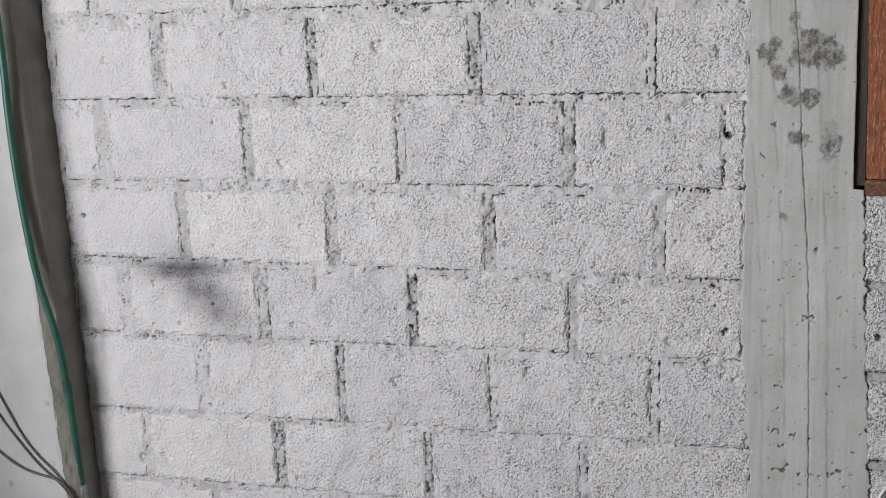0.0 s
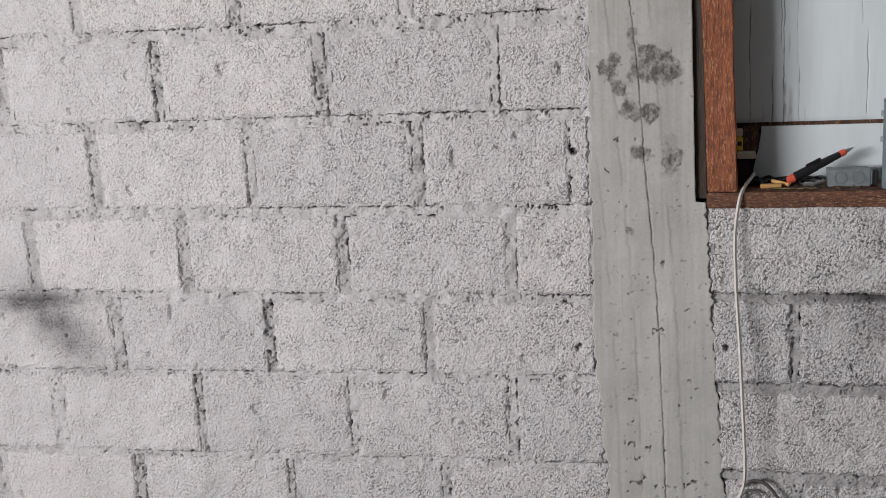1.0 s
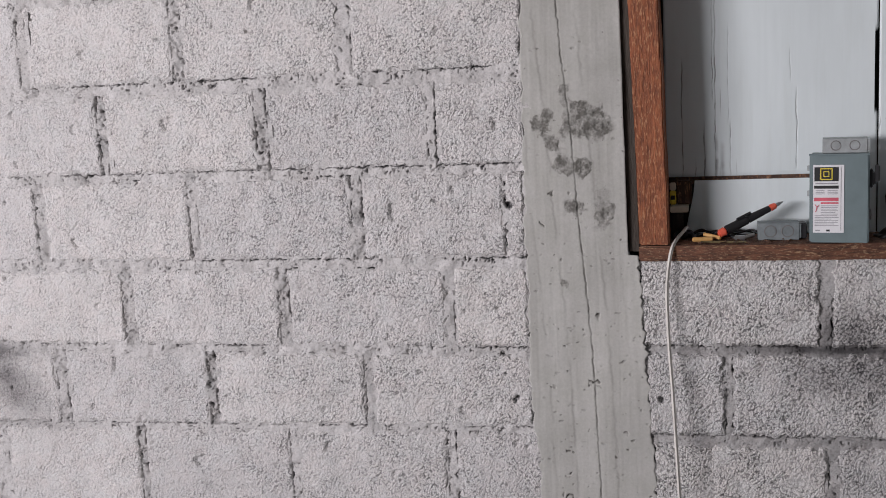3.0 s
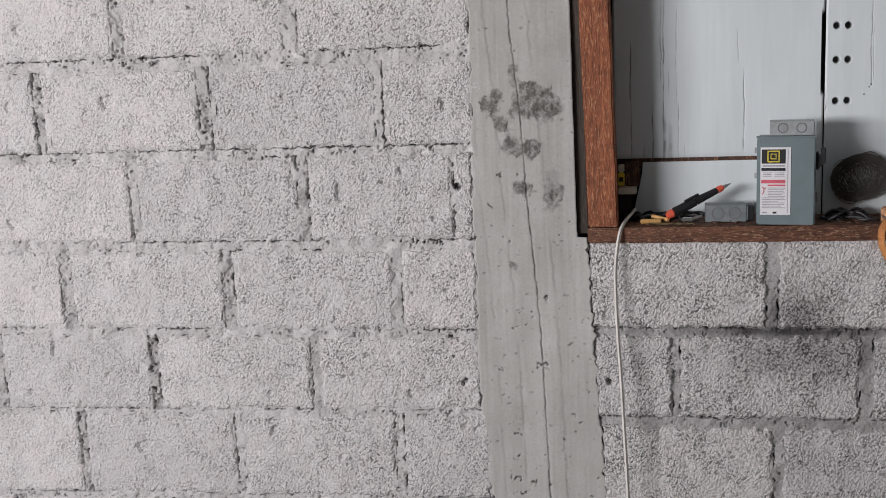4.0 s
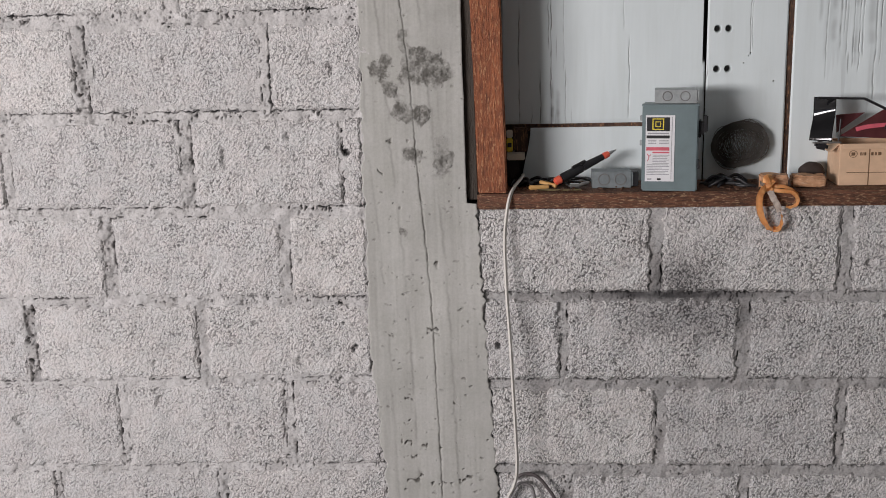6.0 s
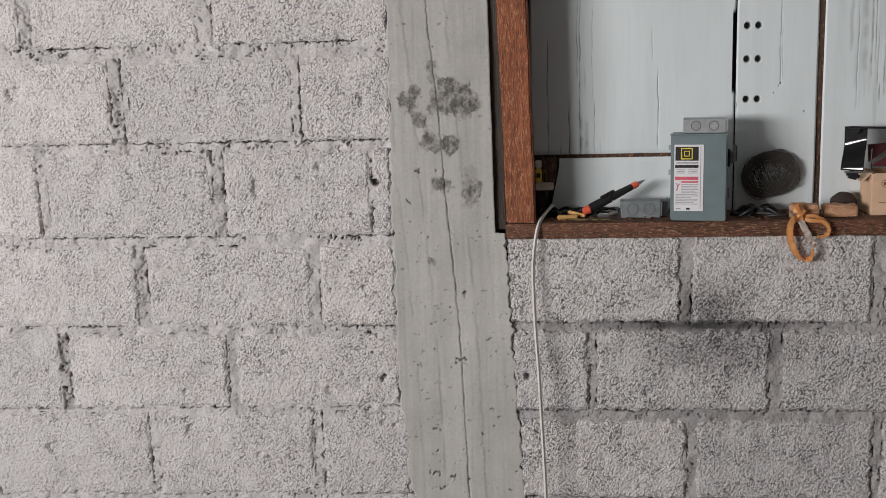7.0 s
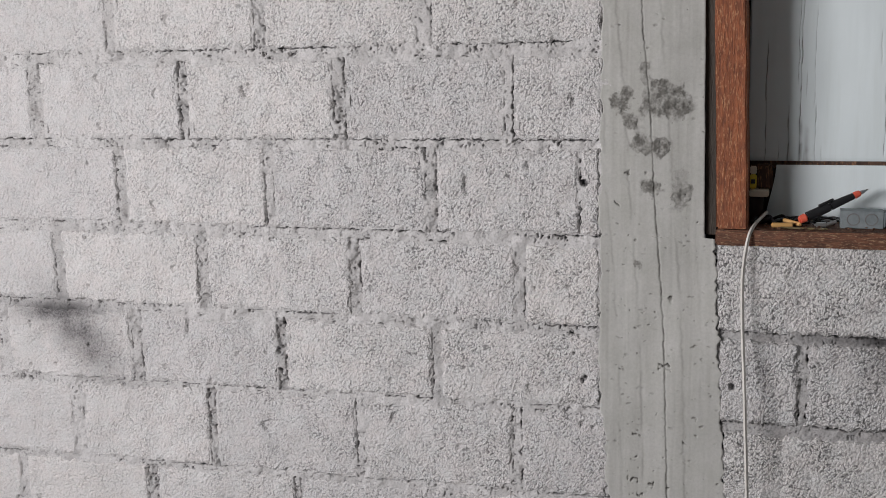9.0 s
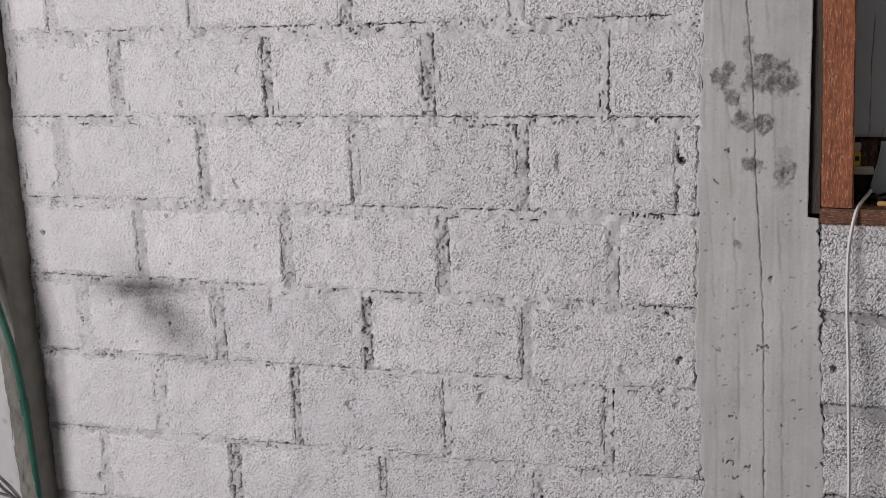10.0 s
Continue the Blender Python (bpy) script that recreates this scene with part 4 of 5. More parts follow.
part("board", board_mesh(1.0155, 1.60, 0.93, 1.66, 3,
     [(1.09, 1.17, 1.4, 0.0016, 0.5), (1.12, 1.24, 1.5, 0.003, 0.55), (1.15, 1.2, 1.45, 0.0018, 0.7), (1.17, 1.22, 1.5, 0.0016, 0.7), (1.135, 1.22, 1.34, 0.0015, 0.6), (1.105, 1.25, 1.5, 0.010, 0.32), (1.155, 1.2, 1.42, 0.007, 0.38), (1.19, 1.24, 1.5, 0.012, 0.30), (1.075, 1.3, 1.5, 0.006, 0.25), (1.163, 1.19, 1.36, 0.0012, 0.9), (1.128, 1.27, 1.45, 0.0012, 0.8), (1.21, 1.2, 1.5, 0.0016, 0.8), (1.199, 1.12, 1.5, 0.0022, 0.6)], bare=[(1.080, 1.150, 1.19, 0.13), (1.045, 1.06, 1.36, 0.08), (1.185, 1.235, 1.13, 0.10)]), M_BOARD, window, "white painted board with peeling paint")
part("board", board_mesh(0.398, 0.8185, 0.93, 1.064, 4, [(0.56, 0.98, 1.0, 0.003, 0.4)], torn=0.020), M_BOARD, window, "short white painted board")
part("edge_strip", box(0.997, 1.022, BY + 0.007, BY + 0.021, 0.93, 1.66, 0.001, 1), M_EDGE, window, "brown bare edge between boards")
part("gap_strip", box(0.36, 0.82, BY + 0.012, BY + 0.021, 1.055, 1.082), M_EDGE, window, "brown bare edge between boards")
part("backing", box(0.262, WIN_X1 + 0.05, BY + 0.022, BY + 0.06, 0.88, CEIL), M_DARKWOOD, window, "dark boards behind")
part("upper_boards", box(0.30, WIN_X1 + 0.05, BY, BY + 0.02, 1.665, CEIL), M_BOARD, window)
part("side_boards", box(1.603, WIN_X1 + 0.05, BY, BY + 0.02, 0.93, 1.66), M_BOARD, window)
part("cleat", box(0.377, 0.411, BY - 0.028, BY - 0.001, 1.012, 1.067, 0.003), M_EDGE, window, "short dark wood cleat")

# ---- things on the sill ----
SILL = 0.937


def knockout_box(name, label, x0, x1, y0, y1, z, h, steel):
    """A pressed steel junction box with round knock-outs, open at the side."""
    t = thing(name, label, "junction box", "steel junction boxes", at=((x0 + x1) / 2, (y0 + y1) / 2, z))
    bm = box(x0, x1, y0, y0 + 0.0015, z, z + h, 0.0006, 1)
    box(x0, x1, y1 - 0.0015, y1, z, z + h, bm=bm)
    box(x0, x1, y0 + 0.0015, y1 - 0.0015, z, z + 0.0015, bm=bm)
    box(x0, x1, y0 + 0.0015, y1 - 0.0015, z + h - 0.0015, z + h, bm=bm)
    box(x0, x0 + 0.0015, y0 + 0.0015, y1 - 0.0015, z + 0.0015, z + h - 0.0015, bm=bm)
    part("body", bm, steel, t)
    for k in (0.30, 0.72):
        r = h * 0.33
        cx, cz = x0 + (x1 - x0) * k, z + h * 0.52
        # A darker grey ring paints in the shade of the knock-out's groove.
        b = sweep([(cx + r * math.cos(a), y0 - 0.0004, cz + r * math.sin(a)) for a in np.linspace(0, 6.2832, 17)], ring(0.0011, 5), 2)
        part("knockout", b, M_GREYCABLE, t, "grey ring for the shaded knock-out groove")
        part("knockout_disc", disc(cx, y0 - 0.0012, cz, r * 0.86, 0.0016), steel, t)
    part("flange", box(x1 - 0.002, x1 + 0.004, y0 + 0.002, y0 + 0.0035, z + 0.004, z + h - 0.002), steel, t)
    return t


def label_bar(parent, x0, x1, z0, z1, y, m, name="print_bar"):
    part(name, box(x0, x1, y, y + 0.0006, z0, z1), m, parent)


def switch_box():
    x0, x1, y0, y1, z1 = 0.6715, 0.7935, 0.035, 0.118, 1.126
    t = thing("switch_box", "grey-blue enamelled steel electrical switch box with a printed label", "electrical box", at=((x0 + x1) / 2, 0.08, SILL))
    part("body", box(x0, x1, y0 + 0.004, y1, SILL - 0.003, z1 - 0.002, 0.003), M_ENAMEL, t)
    lid = part("cover", box(x0 + 0.002, x1 - 0.001, y0 - 0.002, y0 + 0.004, SILL - 0.002, z1, 0.0022), M_ENAMEL, t, "folded steel cover")
    part("top_flange", box(x0 - 0.001, x1 + 0.001, y0 - 0.003, y0 + 0.012, z1 - 0.002, z1 + 0.0015, 0.0006, 1), M_ENAMEL, t)
    for z in (1.09, 1.035):
        part("side_clip", box(x0 - 0.005, x0 + 0.001, y0 + 0.01, y0 + 0.018, z, z + 0.012, 0.001), M_GALV, t)
    part("handle_plate", box(x1, x1 + 0.006, y0 + 0.012, y0 + 0.036, 1.052, 1.092, 0.002), M_BLACK, t, "black handle base")
    part("handle", lever(x1), M_BLACK, t, "black switch handle")
    part("latch", box(x1 - 0.001, x1 + 0.004, y0 + 0.0, y0 + 0.012, 0.985, 1.006, 0.001), M_BLACK, t, "black slotted latch")
    lb = part("label", box(0.6845, 0.7475, y0 - 0.0034, y0 - 0.002, 0.957, 1.104), M_PAPER, t, "white printed paper label")
    y = y0 - 0.0042
    label_bar(lb, 0.6870, 0.7365, 1.069, 1.0995, y, M_BLACK, "black_field")
    emblem = sweep([(0.7115 + a * 0.0115, y - 0.0006, 1.0845 + b * 0.0115) for a, b in ((-1, -1), (1, -1), (1, 1), (-1, 1), (-1, -1))], flat(0.0028, 0.0008), 1)
    part("emblem_frame", emblem, M_YELLOW, lb, "yellow square outline")
    emblem = sweep([(0.7115 + a * 0.0052, y - 0.0006, 1.0845 + b * 0.0052) for a, b in ((-1, -1), (1, -1), (1, 1), (-1, 1), (-1, -1))], flat(0.0022, 0.0008), 1)
    part("emblem_core", emblem, M_YELLOW, lb, "small yellow square outline")
    label_bar(lb, 0.689, 0.735, 1.0625, 1.0655, y, M_GREYPRINT)
    label_bar(lb, 0.6865, 0.7365, 1.053, 1.0595, y, M_BLACK)
    for z in (1.048, 1.0445, 1.041):
        label_bar(lb, 0.690, 0.708, z, z + 0.0014, y, M_GREYPRINT)
        label_bar(lb, 0.714, 0.7345, z, z + 0.0014, y, M_GREYPRINT)
    label_bar(lb, 0.6865, 0.7365, 1.026, 1.0335, y, M_RED)
    label_bar(lb, 0.700, 0.7365, 1.0200, 1.0235, y, M_RED)
    z = 1.0165
    for w in (0.737, 0.735, 0.733, 0.736, 0.730, 0.736, 0.734, 0.737, 0.722, 0.736, 0.735, 0.728, 0.737):
        label_bar(lb, 0.7005 if z > 0.996 else 0.688, w, z - 0.0014, z, y, M_GREYPRINT)
        z -= 0.0036
    pict = sweep([(0.6885, y, 1.019), (0.6925, y, 1.0135), (0.697, y, 1.0175)], flat(0.0015, 0.0006), 2)
    sweep([(0.6925, y, 1.0135), (0.6915, y, 1.007), (0.689, y, 1.002)], flat(0.0015, 0.0006), 2, bm=pict)
    part("warning_mark", pict, M_RED, lb, "red warning mark")
    label_bar(lb, 0.689, 0.699, 0.9605, 0.9635, y, M_GREYPRINT)
    label_bar(lb, 0.711, 0.719, 0.960, 0.964, y, M_BLACK)
    label_bar(lb, 0.7408, 0.7418, 0.962, 1.10, y, M_GREYPRINT)
    lb.location.x -= 0.005
    t.location += Vector((-0.0046, -0.036, 0.003))
    t.rotation_euler.z = radians(-8)
    return t


def lever(x1):
    bm = box(x1 + 0.004, x1 + 0.012, 0.045, 0.06, 1.058, 1.087, 0.003)
    return box(x1 + 0.010, x1 + 0.020, 0.047, 0.057, 1.064, 1.102, 0.0025, bm=bm)


switch_box()
top_box = knockout_box("junction_box", "small galvanised steel junction box on top of the switch box", 0.691, 0.782, 0.008, 0.056, 1.1315, 0.030, M_GALV)
top_box.rotation_euler.z = radians(-7)
jb = knockout_box("junction_box", "small galvanised steel junction box lying on the sill", 0.556, 0.644, 0.05, 0.095, SILL, 0.038, M_GALV_DULL)
# A black block fills the open end in place of its inner shade.
part("end_shade", box(0.642, 0.661, 0.056, 0.0935, SILL + 0.002, SILL + 0.036, 0.002), M_BLACK, jb, "black block for the shade in the open end")


def rod(p, q, r, m, name, parent, label="", r2=None, n=14):
    p, q = Vector(p), Vector(q)
    bm = bmesh.new()
    bmesh.ops.create_cone(bm, cap_ends=True, segments=n, radius1=r, radius2=r if r2 is None else r2, depth=(q - p).length)
    turn = (q - p).to_track_quat("Z", "Y").to_matrix().to_4x4()
    bmesh.ops.transform(bm, matrix=Matrix.Translation((p + q) / 2) @ turn, verts=bm.verts[:])
    bmesh.ops.bevel(bm, geom=[e for e in bm.edges if len(e.link_faces) == 2 and e.calc_face_angle() > 1.0], offset=min(r, r2 or r) * 0.35, segments=2, affect="EDGES")
    return part(name, bm, m, parent, label, smooth=False)


def screwdriver():
    a, b = Vector((0.470, 0.050, 0.952)), Vector((0.613, 0.100, 1.017))
    t = thing("screwdriver", "black and coral handled screwdriver propped against a steel box", "screwdriver", at=tuple(a))

    def p(k):
        return tuple(a + (b - a) * k)
    rod(p(0.0), p(0.11), 0.0085, M_CORAL, "butt", t, "coral plastic butt", 0.0105)
    rod(p(0.10), p(0.46), 0.0108, M_BLACK, "grip", t, "black ribbed grip", 0.0102)
    rod(p(0.45), p(0.80), 0.0098, M_BLACK, "neck", t, "black neck", 0.0072)
    rod(p(0.79), p(0.89), 0.0085, M_CORAL, "ring", t, "coral ring", 0.0065)
    rod(p(0.89), p(0.95), 0.0045, M_STEEL, "ferrule", t, "steel ferrule", 0.0035)
    rod(p(0.94), p(1.0), 0.0030, M_STEEL, "tip", t, "steel tip", 0.0012)
    lift = Vector((-0.003, -0.004, 0.0115))
    rod(tuple(Vector(p(0.30)) + lift), tuple(Vector(p(0.52)) + lift), 0.0032, M_BLACK, "clip", t, "black pocket clip")


screwdriver()
pencil = thing("wood_stub", "short tan wooden stub lying on the sill", "wood stub", at=(0.43, 0.04, SILL))
rod((0.412, 0.035, SILL + 0.006), (0.457, 0.045, SILL + 0.005), 0.0055, M_TAN, "stub", pencil)
stub = thing("wood_stub", "tan stick beside the screwdriver", "wood stub", at=(0.46, 0.06, SILL))
rod((0.437, 0.075, SILL + 0.012), (0.475, 0.05, SILL + 0.006), 0.0045, M_TAN, "stub", stub)
strip_thing = part("flat_strip", turned(box(-0.05, 0.05, -0.006, 0.006, 0, 0.003, 0.001, 1), pose(0.48, 0.028, SILL, 0, 0, -4)), M_OLIVE)
tagged(strip_thing, "thin olive-brown flat strip lying on the sill", "strip")
clip = thing("steel_fitting", "small shiny steel fitting on the sill", "fitting", at=(0.52, 0.055, SILL))
part("body", box(0.503, 0.530, 0.05, 0.066, SILL, SILL + 0.010, 0.003), M_STEEL, clip)
rod((0.528, 0.058, SILL + 0.006), (0.549, 0.064, SILL + 0.012), 0.0042, M_STEEL, "stem", clip)
tag = thing("yellow_tag", "yellow and black plastic tag on a pale wood block", "tag", at=(0.37, 0.12, 0.99))
part("pale_block", box(0.362, 0.404, 0.085, 0.146, 0.998, 1.0115, 0.002), M_CLEAR, tag, "pale wooden block")
part("plate", box(0.3615, 0.376, 0.118, 0.124, 1.0125, 1.045, 0.002), M_YELLOW, tag, "yellow plate")
part("cap", box(0.3615, 0.376, 0.117, 0.125, 1.0455, 1.064, 0.002), M_CLEAR, tag, "pale cap")
part("mark", box(0.364, 0.373, 0.1165, 0.118, 1.024, 1.034, 0.0005, 1), M_BLACK, tag, "black mark")
prop = part("support_block", box(0.362, 0.392, 0.10, 0.147, SILL, 0.9975, 0.003), M_DARKWOOD)
tagged(prop, "dark wood block standing on the sill", "wood block")


def coil(name, label, centre, rx, rz, loops, r, m, seed, tilt):
    """A round fuzzy bundle of very thin wire: many uneven loops inside one rim, leaning on the boards."""
    rng = random.Random(seed)
    t = thing(name, label, "wire coil", at=centre)
    ca, sa = math.cos(radians(tilt)), math.sin(radians(tilt))
    pts, kx, kz, ox, oz = [], 1.0, 1.0, 0.0, 0.0
    for i in range(loops * 10):
        a = i / 10 * 2 * math.pi
        if i % 10 == 0:
            rim = rng.random() < 0.3
            wx = rng.uniform(0.9, 1.0) if rim else rng.uniform(0.1, 0.95)
            wz = rng.uniform(0.9, 1.0) if rim else rng.uniform(0.55, 0.95)
            px, pz = rng.uniform(-1, 1) * (1 - wx), rng.uniform(-1, 1) * (1 - wz)
        kx, kz, ox, oz = kx + (wx - kx) * 0.3, kz + (wz - kz) * 0.3, ox + (px - ox) * 0.3, oz + (pz - oz) * 0.3
        p, q = rx * (kx * math.cos(a) + ox), rz * (kz * math.sin(a) + oz)
        pts.append((centre[0] + p * ca - q * sa, centre[1] + 0.009 * math.sin(i * 0.071) + rng.uniform(-0.003, 0.003), centre[2] + p * sa + q * ca))
    part("wire", sweep(pts, ring(r, 4), 2), m, t, smooth=True)
    return t


coil("wire_coil", "dark fuzzy bundle of thin wire leaning against the boards", (0.900, 0.134, 1.022), 0.066, 0.052, 120, 0.00055, M_COIL, 3, 18)


def tangle(name, label, x0, x1, y0, y1, z, n, r, m, seed):
    """Loose black cables lying on the sill."""
    rng = random.Random(seed)
    t = thing(name, label, "cable", at=((x0 + x1) / 2, (y0 + y1) / 2, z))
    for _ in range(n):
        x, y = rng.uniform(x0, x0 + (x1 - x0) * 0.4), rng.uniform(y0, y1)
        pts = [(x, y, z + r)]
        for k in range(4):
            x, y = x + (x1 - x0) * rng.uniform(0.10, 0.2), min(y1, max(y0, y + rng.uniform(-0.03, 0.03)))
            pts.append((x, y, z + r + rng.uniform(0, 0.016)))
        pts[-1] = (pts[-1][0], pts[-1][1], z + r)
        part("cable", sweep(pts, ring(r, 7), 6), m, t, smooth=True)
    return t


tangle("cable_tangle", "loose black cables and leads lying on the sill", 0.80, 0.93, 0.03, 0.11, SILL, 9, 0.0035, M_BLACK, 11)
tangle("cable_tangle", "dark leads behind the cable on the sill", 0.365, 0.43, 0.05, 0.12, SILL, 5, 0.004, M_BLACK, 14)


def scraps(seed, n, x0, x1, y0, y1):
    """Small dry chips and crumbs lying along the sill."""
    rng = random.Random(seed)
    t = thing("debris", "small dark wood chips and crumbs scattered on the sill", "debris", kind="stuff", at=((x0 + x1) / 2, (y0 + y1) / 2, SILL))
    bm = bmesh.new()
    for _ in range(n):
        a, b, c = rng.uniform(0.002, 0.009), rng.uniform(0.0015, 0.004), rng.uniform(0.001, 0.003)
        m = pose(rng.uniform(x0, x1), rng.uniform(y0, y1), SILL + c * 0.8, rng.uniform(-15, 15), rng.uniform(-15, 15), rng.uniform(0, 180))
        made = bmesh.ops.create_cube(bm, size=1.0)["verts"]
        for v in made:
            v.co = Vector((v.co.x * a * rng.uniform(0.6, 1.4), v.co.y * b * 2 * rng.uniform(0.6, 1.4), v.co.z * c))
        bmesh.ops.transform(bm, matrix=m, verts=made)
    part("chips", bm, M_EDGE, t)


scraps(5, 70, 0.37, 0.66, 0.01, 0.13)
scraps(6, 60, 0.80, 1.09, 0.01, 0.13)

tangle("cable_tangle", "thin dark wires lying along the sill behind the tools", 0.40, 0.56, 0.07, 0.135, SILL, 8, 0.0022, M_BLACK, 21)

# wood offcuts with an orange ribbon


def chunk(length, width, height, seed, m):
    """A split piece of wood with uneven faces."""
    bm = box(-length / 2, length / 2, -width / 2, width / 2, 0, height, 0.0035, 2)
    bmesh.ops.subdivide_edges(bm, edges=[e for e in bm.edges if e.calc_length() > 0.015], cuts=6, use_grid_fill=True)
    for v in bm.verts:
        lift = v.co.z / height
        v.co.y += 0.003 * noise.noise(v.co * 55 + Vector((seed, 0, 0)))
        v.co.z += lift * 0.0035 * noise.noise(v.co * 45 + Vector((0, seed, 0)))
        v.co.x *= 1 + 0.06 * noise.noise(Vector((seed, v.co.y * 60, v.co.z * 60)))
    return turned(bm, m)


off = thing("wood_offcut", "pale sawn wood offcuts lying on the sill", "wood offcut", "wood offcuts", at=(0.97, 0.05, SILL))
part("offcut", chunk(0.062, 0.034, 0.031, 3, pose(0.957, 0.032, SILL, 0, 0, -10)), M_PINE, off)
off = thing("wood_offcut", "pale sawn wood offcut lying behind another", "wood offcut", "wood offcuts", at=(1.03, 0.06, SILL))
part("offcut", chunk(0.074, 0.040, 0.026, 8, pose(1.037, 0.048, SILL, 0, 0, -7)), M_PINE, off)
knob = thing("dark_knob", "dark brown rounded lump behind the offcuts", "knob", at=(1.06, 0.12, SILL))
bm = bmesh.new()
bmesh.ops.create_uvsphere(bm, u_segments=20, v_segments=12, radius=0.03)
for v in bm.verts:
    v.co *= 1 + 0.12 * noise.noise(v.co * 40)
part("lump", turned(bm, Matrix.Translation((1.062, 0.112, SILL + 0.022)) @ Matrix.Diagonal((1.0, 0.75, 0.74, 1))), M_KNOB, knob, smooth=True)

ribbon = thing("ribbon", "orange ribbon tied in loose crumpled loops over the sill edge", "ribbon", at=(0.95, 0.0, 0.93))


def band(name, points, width, material, label="", turn=0.0, up=(0.2, -1, 0.2)):
    """A thin ribbon along a line, wrung about it by turn degrees, with a slight curl across."""
    line = spline(points, 10)
    bm = bmesh.new()
    side, rows = Vector(up), []
    for i, q in enumerate(line):
        way = (line[min(i + 1, len(line) - 1)] - line[max(i - 1, 0)]).normalized()
        side = (side - way * side.dot(way)).normalized()
        nrm = Matrix.Rotation(radians(turn * i / len(line) + 10 * math.sin(i * 0.7)), 3, way) @ side
        bi = way.cross(nrm)
        rows.append([bm.verts.new(q + bi * width * a + nrm * (c * width * 0.03)) for a, c in ((-0.5, 0.0), (-0.2, 1.0), (0.2, 0.9), (0.5, 0.1))])
    for r0, r1 in zip(rows, rows[1:]):
        for k in range(3):
            bm.faces.new((r0[k], r0[k + 1], r1[k + 1], r1[k]))
    bmesh.ops.solidify(bm, geom=bm.faces[:], thickness=0.0008)
    return part(name, bm, material, ribbon, label, smooth=True)


part("knot", turned(box(-0.011, 0.011, -0.009, 0.009, -0.018, 0.020, 0.006, 3), pose(0.938, 0.005, 0.952, 8, 6, 20)), M_STRAP, ribbon, "ribbon knot", smooth=True)
band("wrap", [(0.930, -0.008, 0.972), (0.938, -0.012, 0.955), (0.944, -0.010, 0.936)], 0.010, M_STRAP, turn=30)
band("wrap", [(0.926, -0.006, 0.945), (0.938, -0.014, 0.950), (0.950, -0.008, 0.960)], 0.009, M_STRAP, turn=-20)
band("loop", [(0.940, -0.006, 0.944), (0.925, -0.018, 0.941), (0.917, -0.022, 0.925), (0.918, -0.021, 0.900), (0.926, -0.020, 0.876), (0.940, -0.018, 0.855), (0.951, -0.014, 0.849)], 0.0145, M_STRAP, "hanging loop", 75)
band("loop", [(0.951, -0.012, 0.851), (0.962, -0.018, 0.853), (0.967, -0.022, 0.868), (0.966, -0.022, 0.885), (0.962, -0.020, 0.900)], 0.0125, M_STRAP, "hanging loop", -70)
band("tail", [(0.941, -0.010, 0.938), (0.946, -0.020, 0.925), (0.954, -0.023, 0.910), (0.962, -0.024, 0.893)], 0.015, M_TAPE, "pale ribbon back", 12)
band("side_loop", [(0.944, -0.004, 0.940), (0.962, -0.016, 0.938), (0.985, -0.020, 0.936), (0.998, -0.021, 0.924), (0.998, -0.022, 0.910), (0.986, -0.020, 0.902), (0.976, -0.016, 0.903)], 0.0095, M_STRAP, "side loop", 90)
band("side_loop", [(0.948, -0.003, 0.945), (0.968, -0.010, 0.947), (0.988, -0.014, 0.940), (1.001, -0.017, 0.928), (0.994, -0.018, 0.914)], 0.008, M_STRAP, "side loop", -80)
band("loose_end", [(0.934, 0.0, 0.948), (0.926, -0.010, 0.951), (0.917, -0.014, 0.958)], 0.009, M_TAPE, "frayed end", 20)


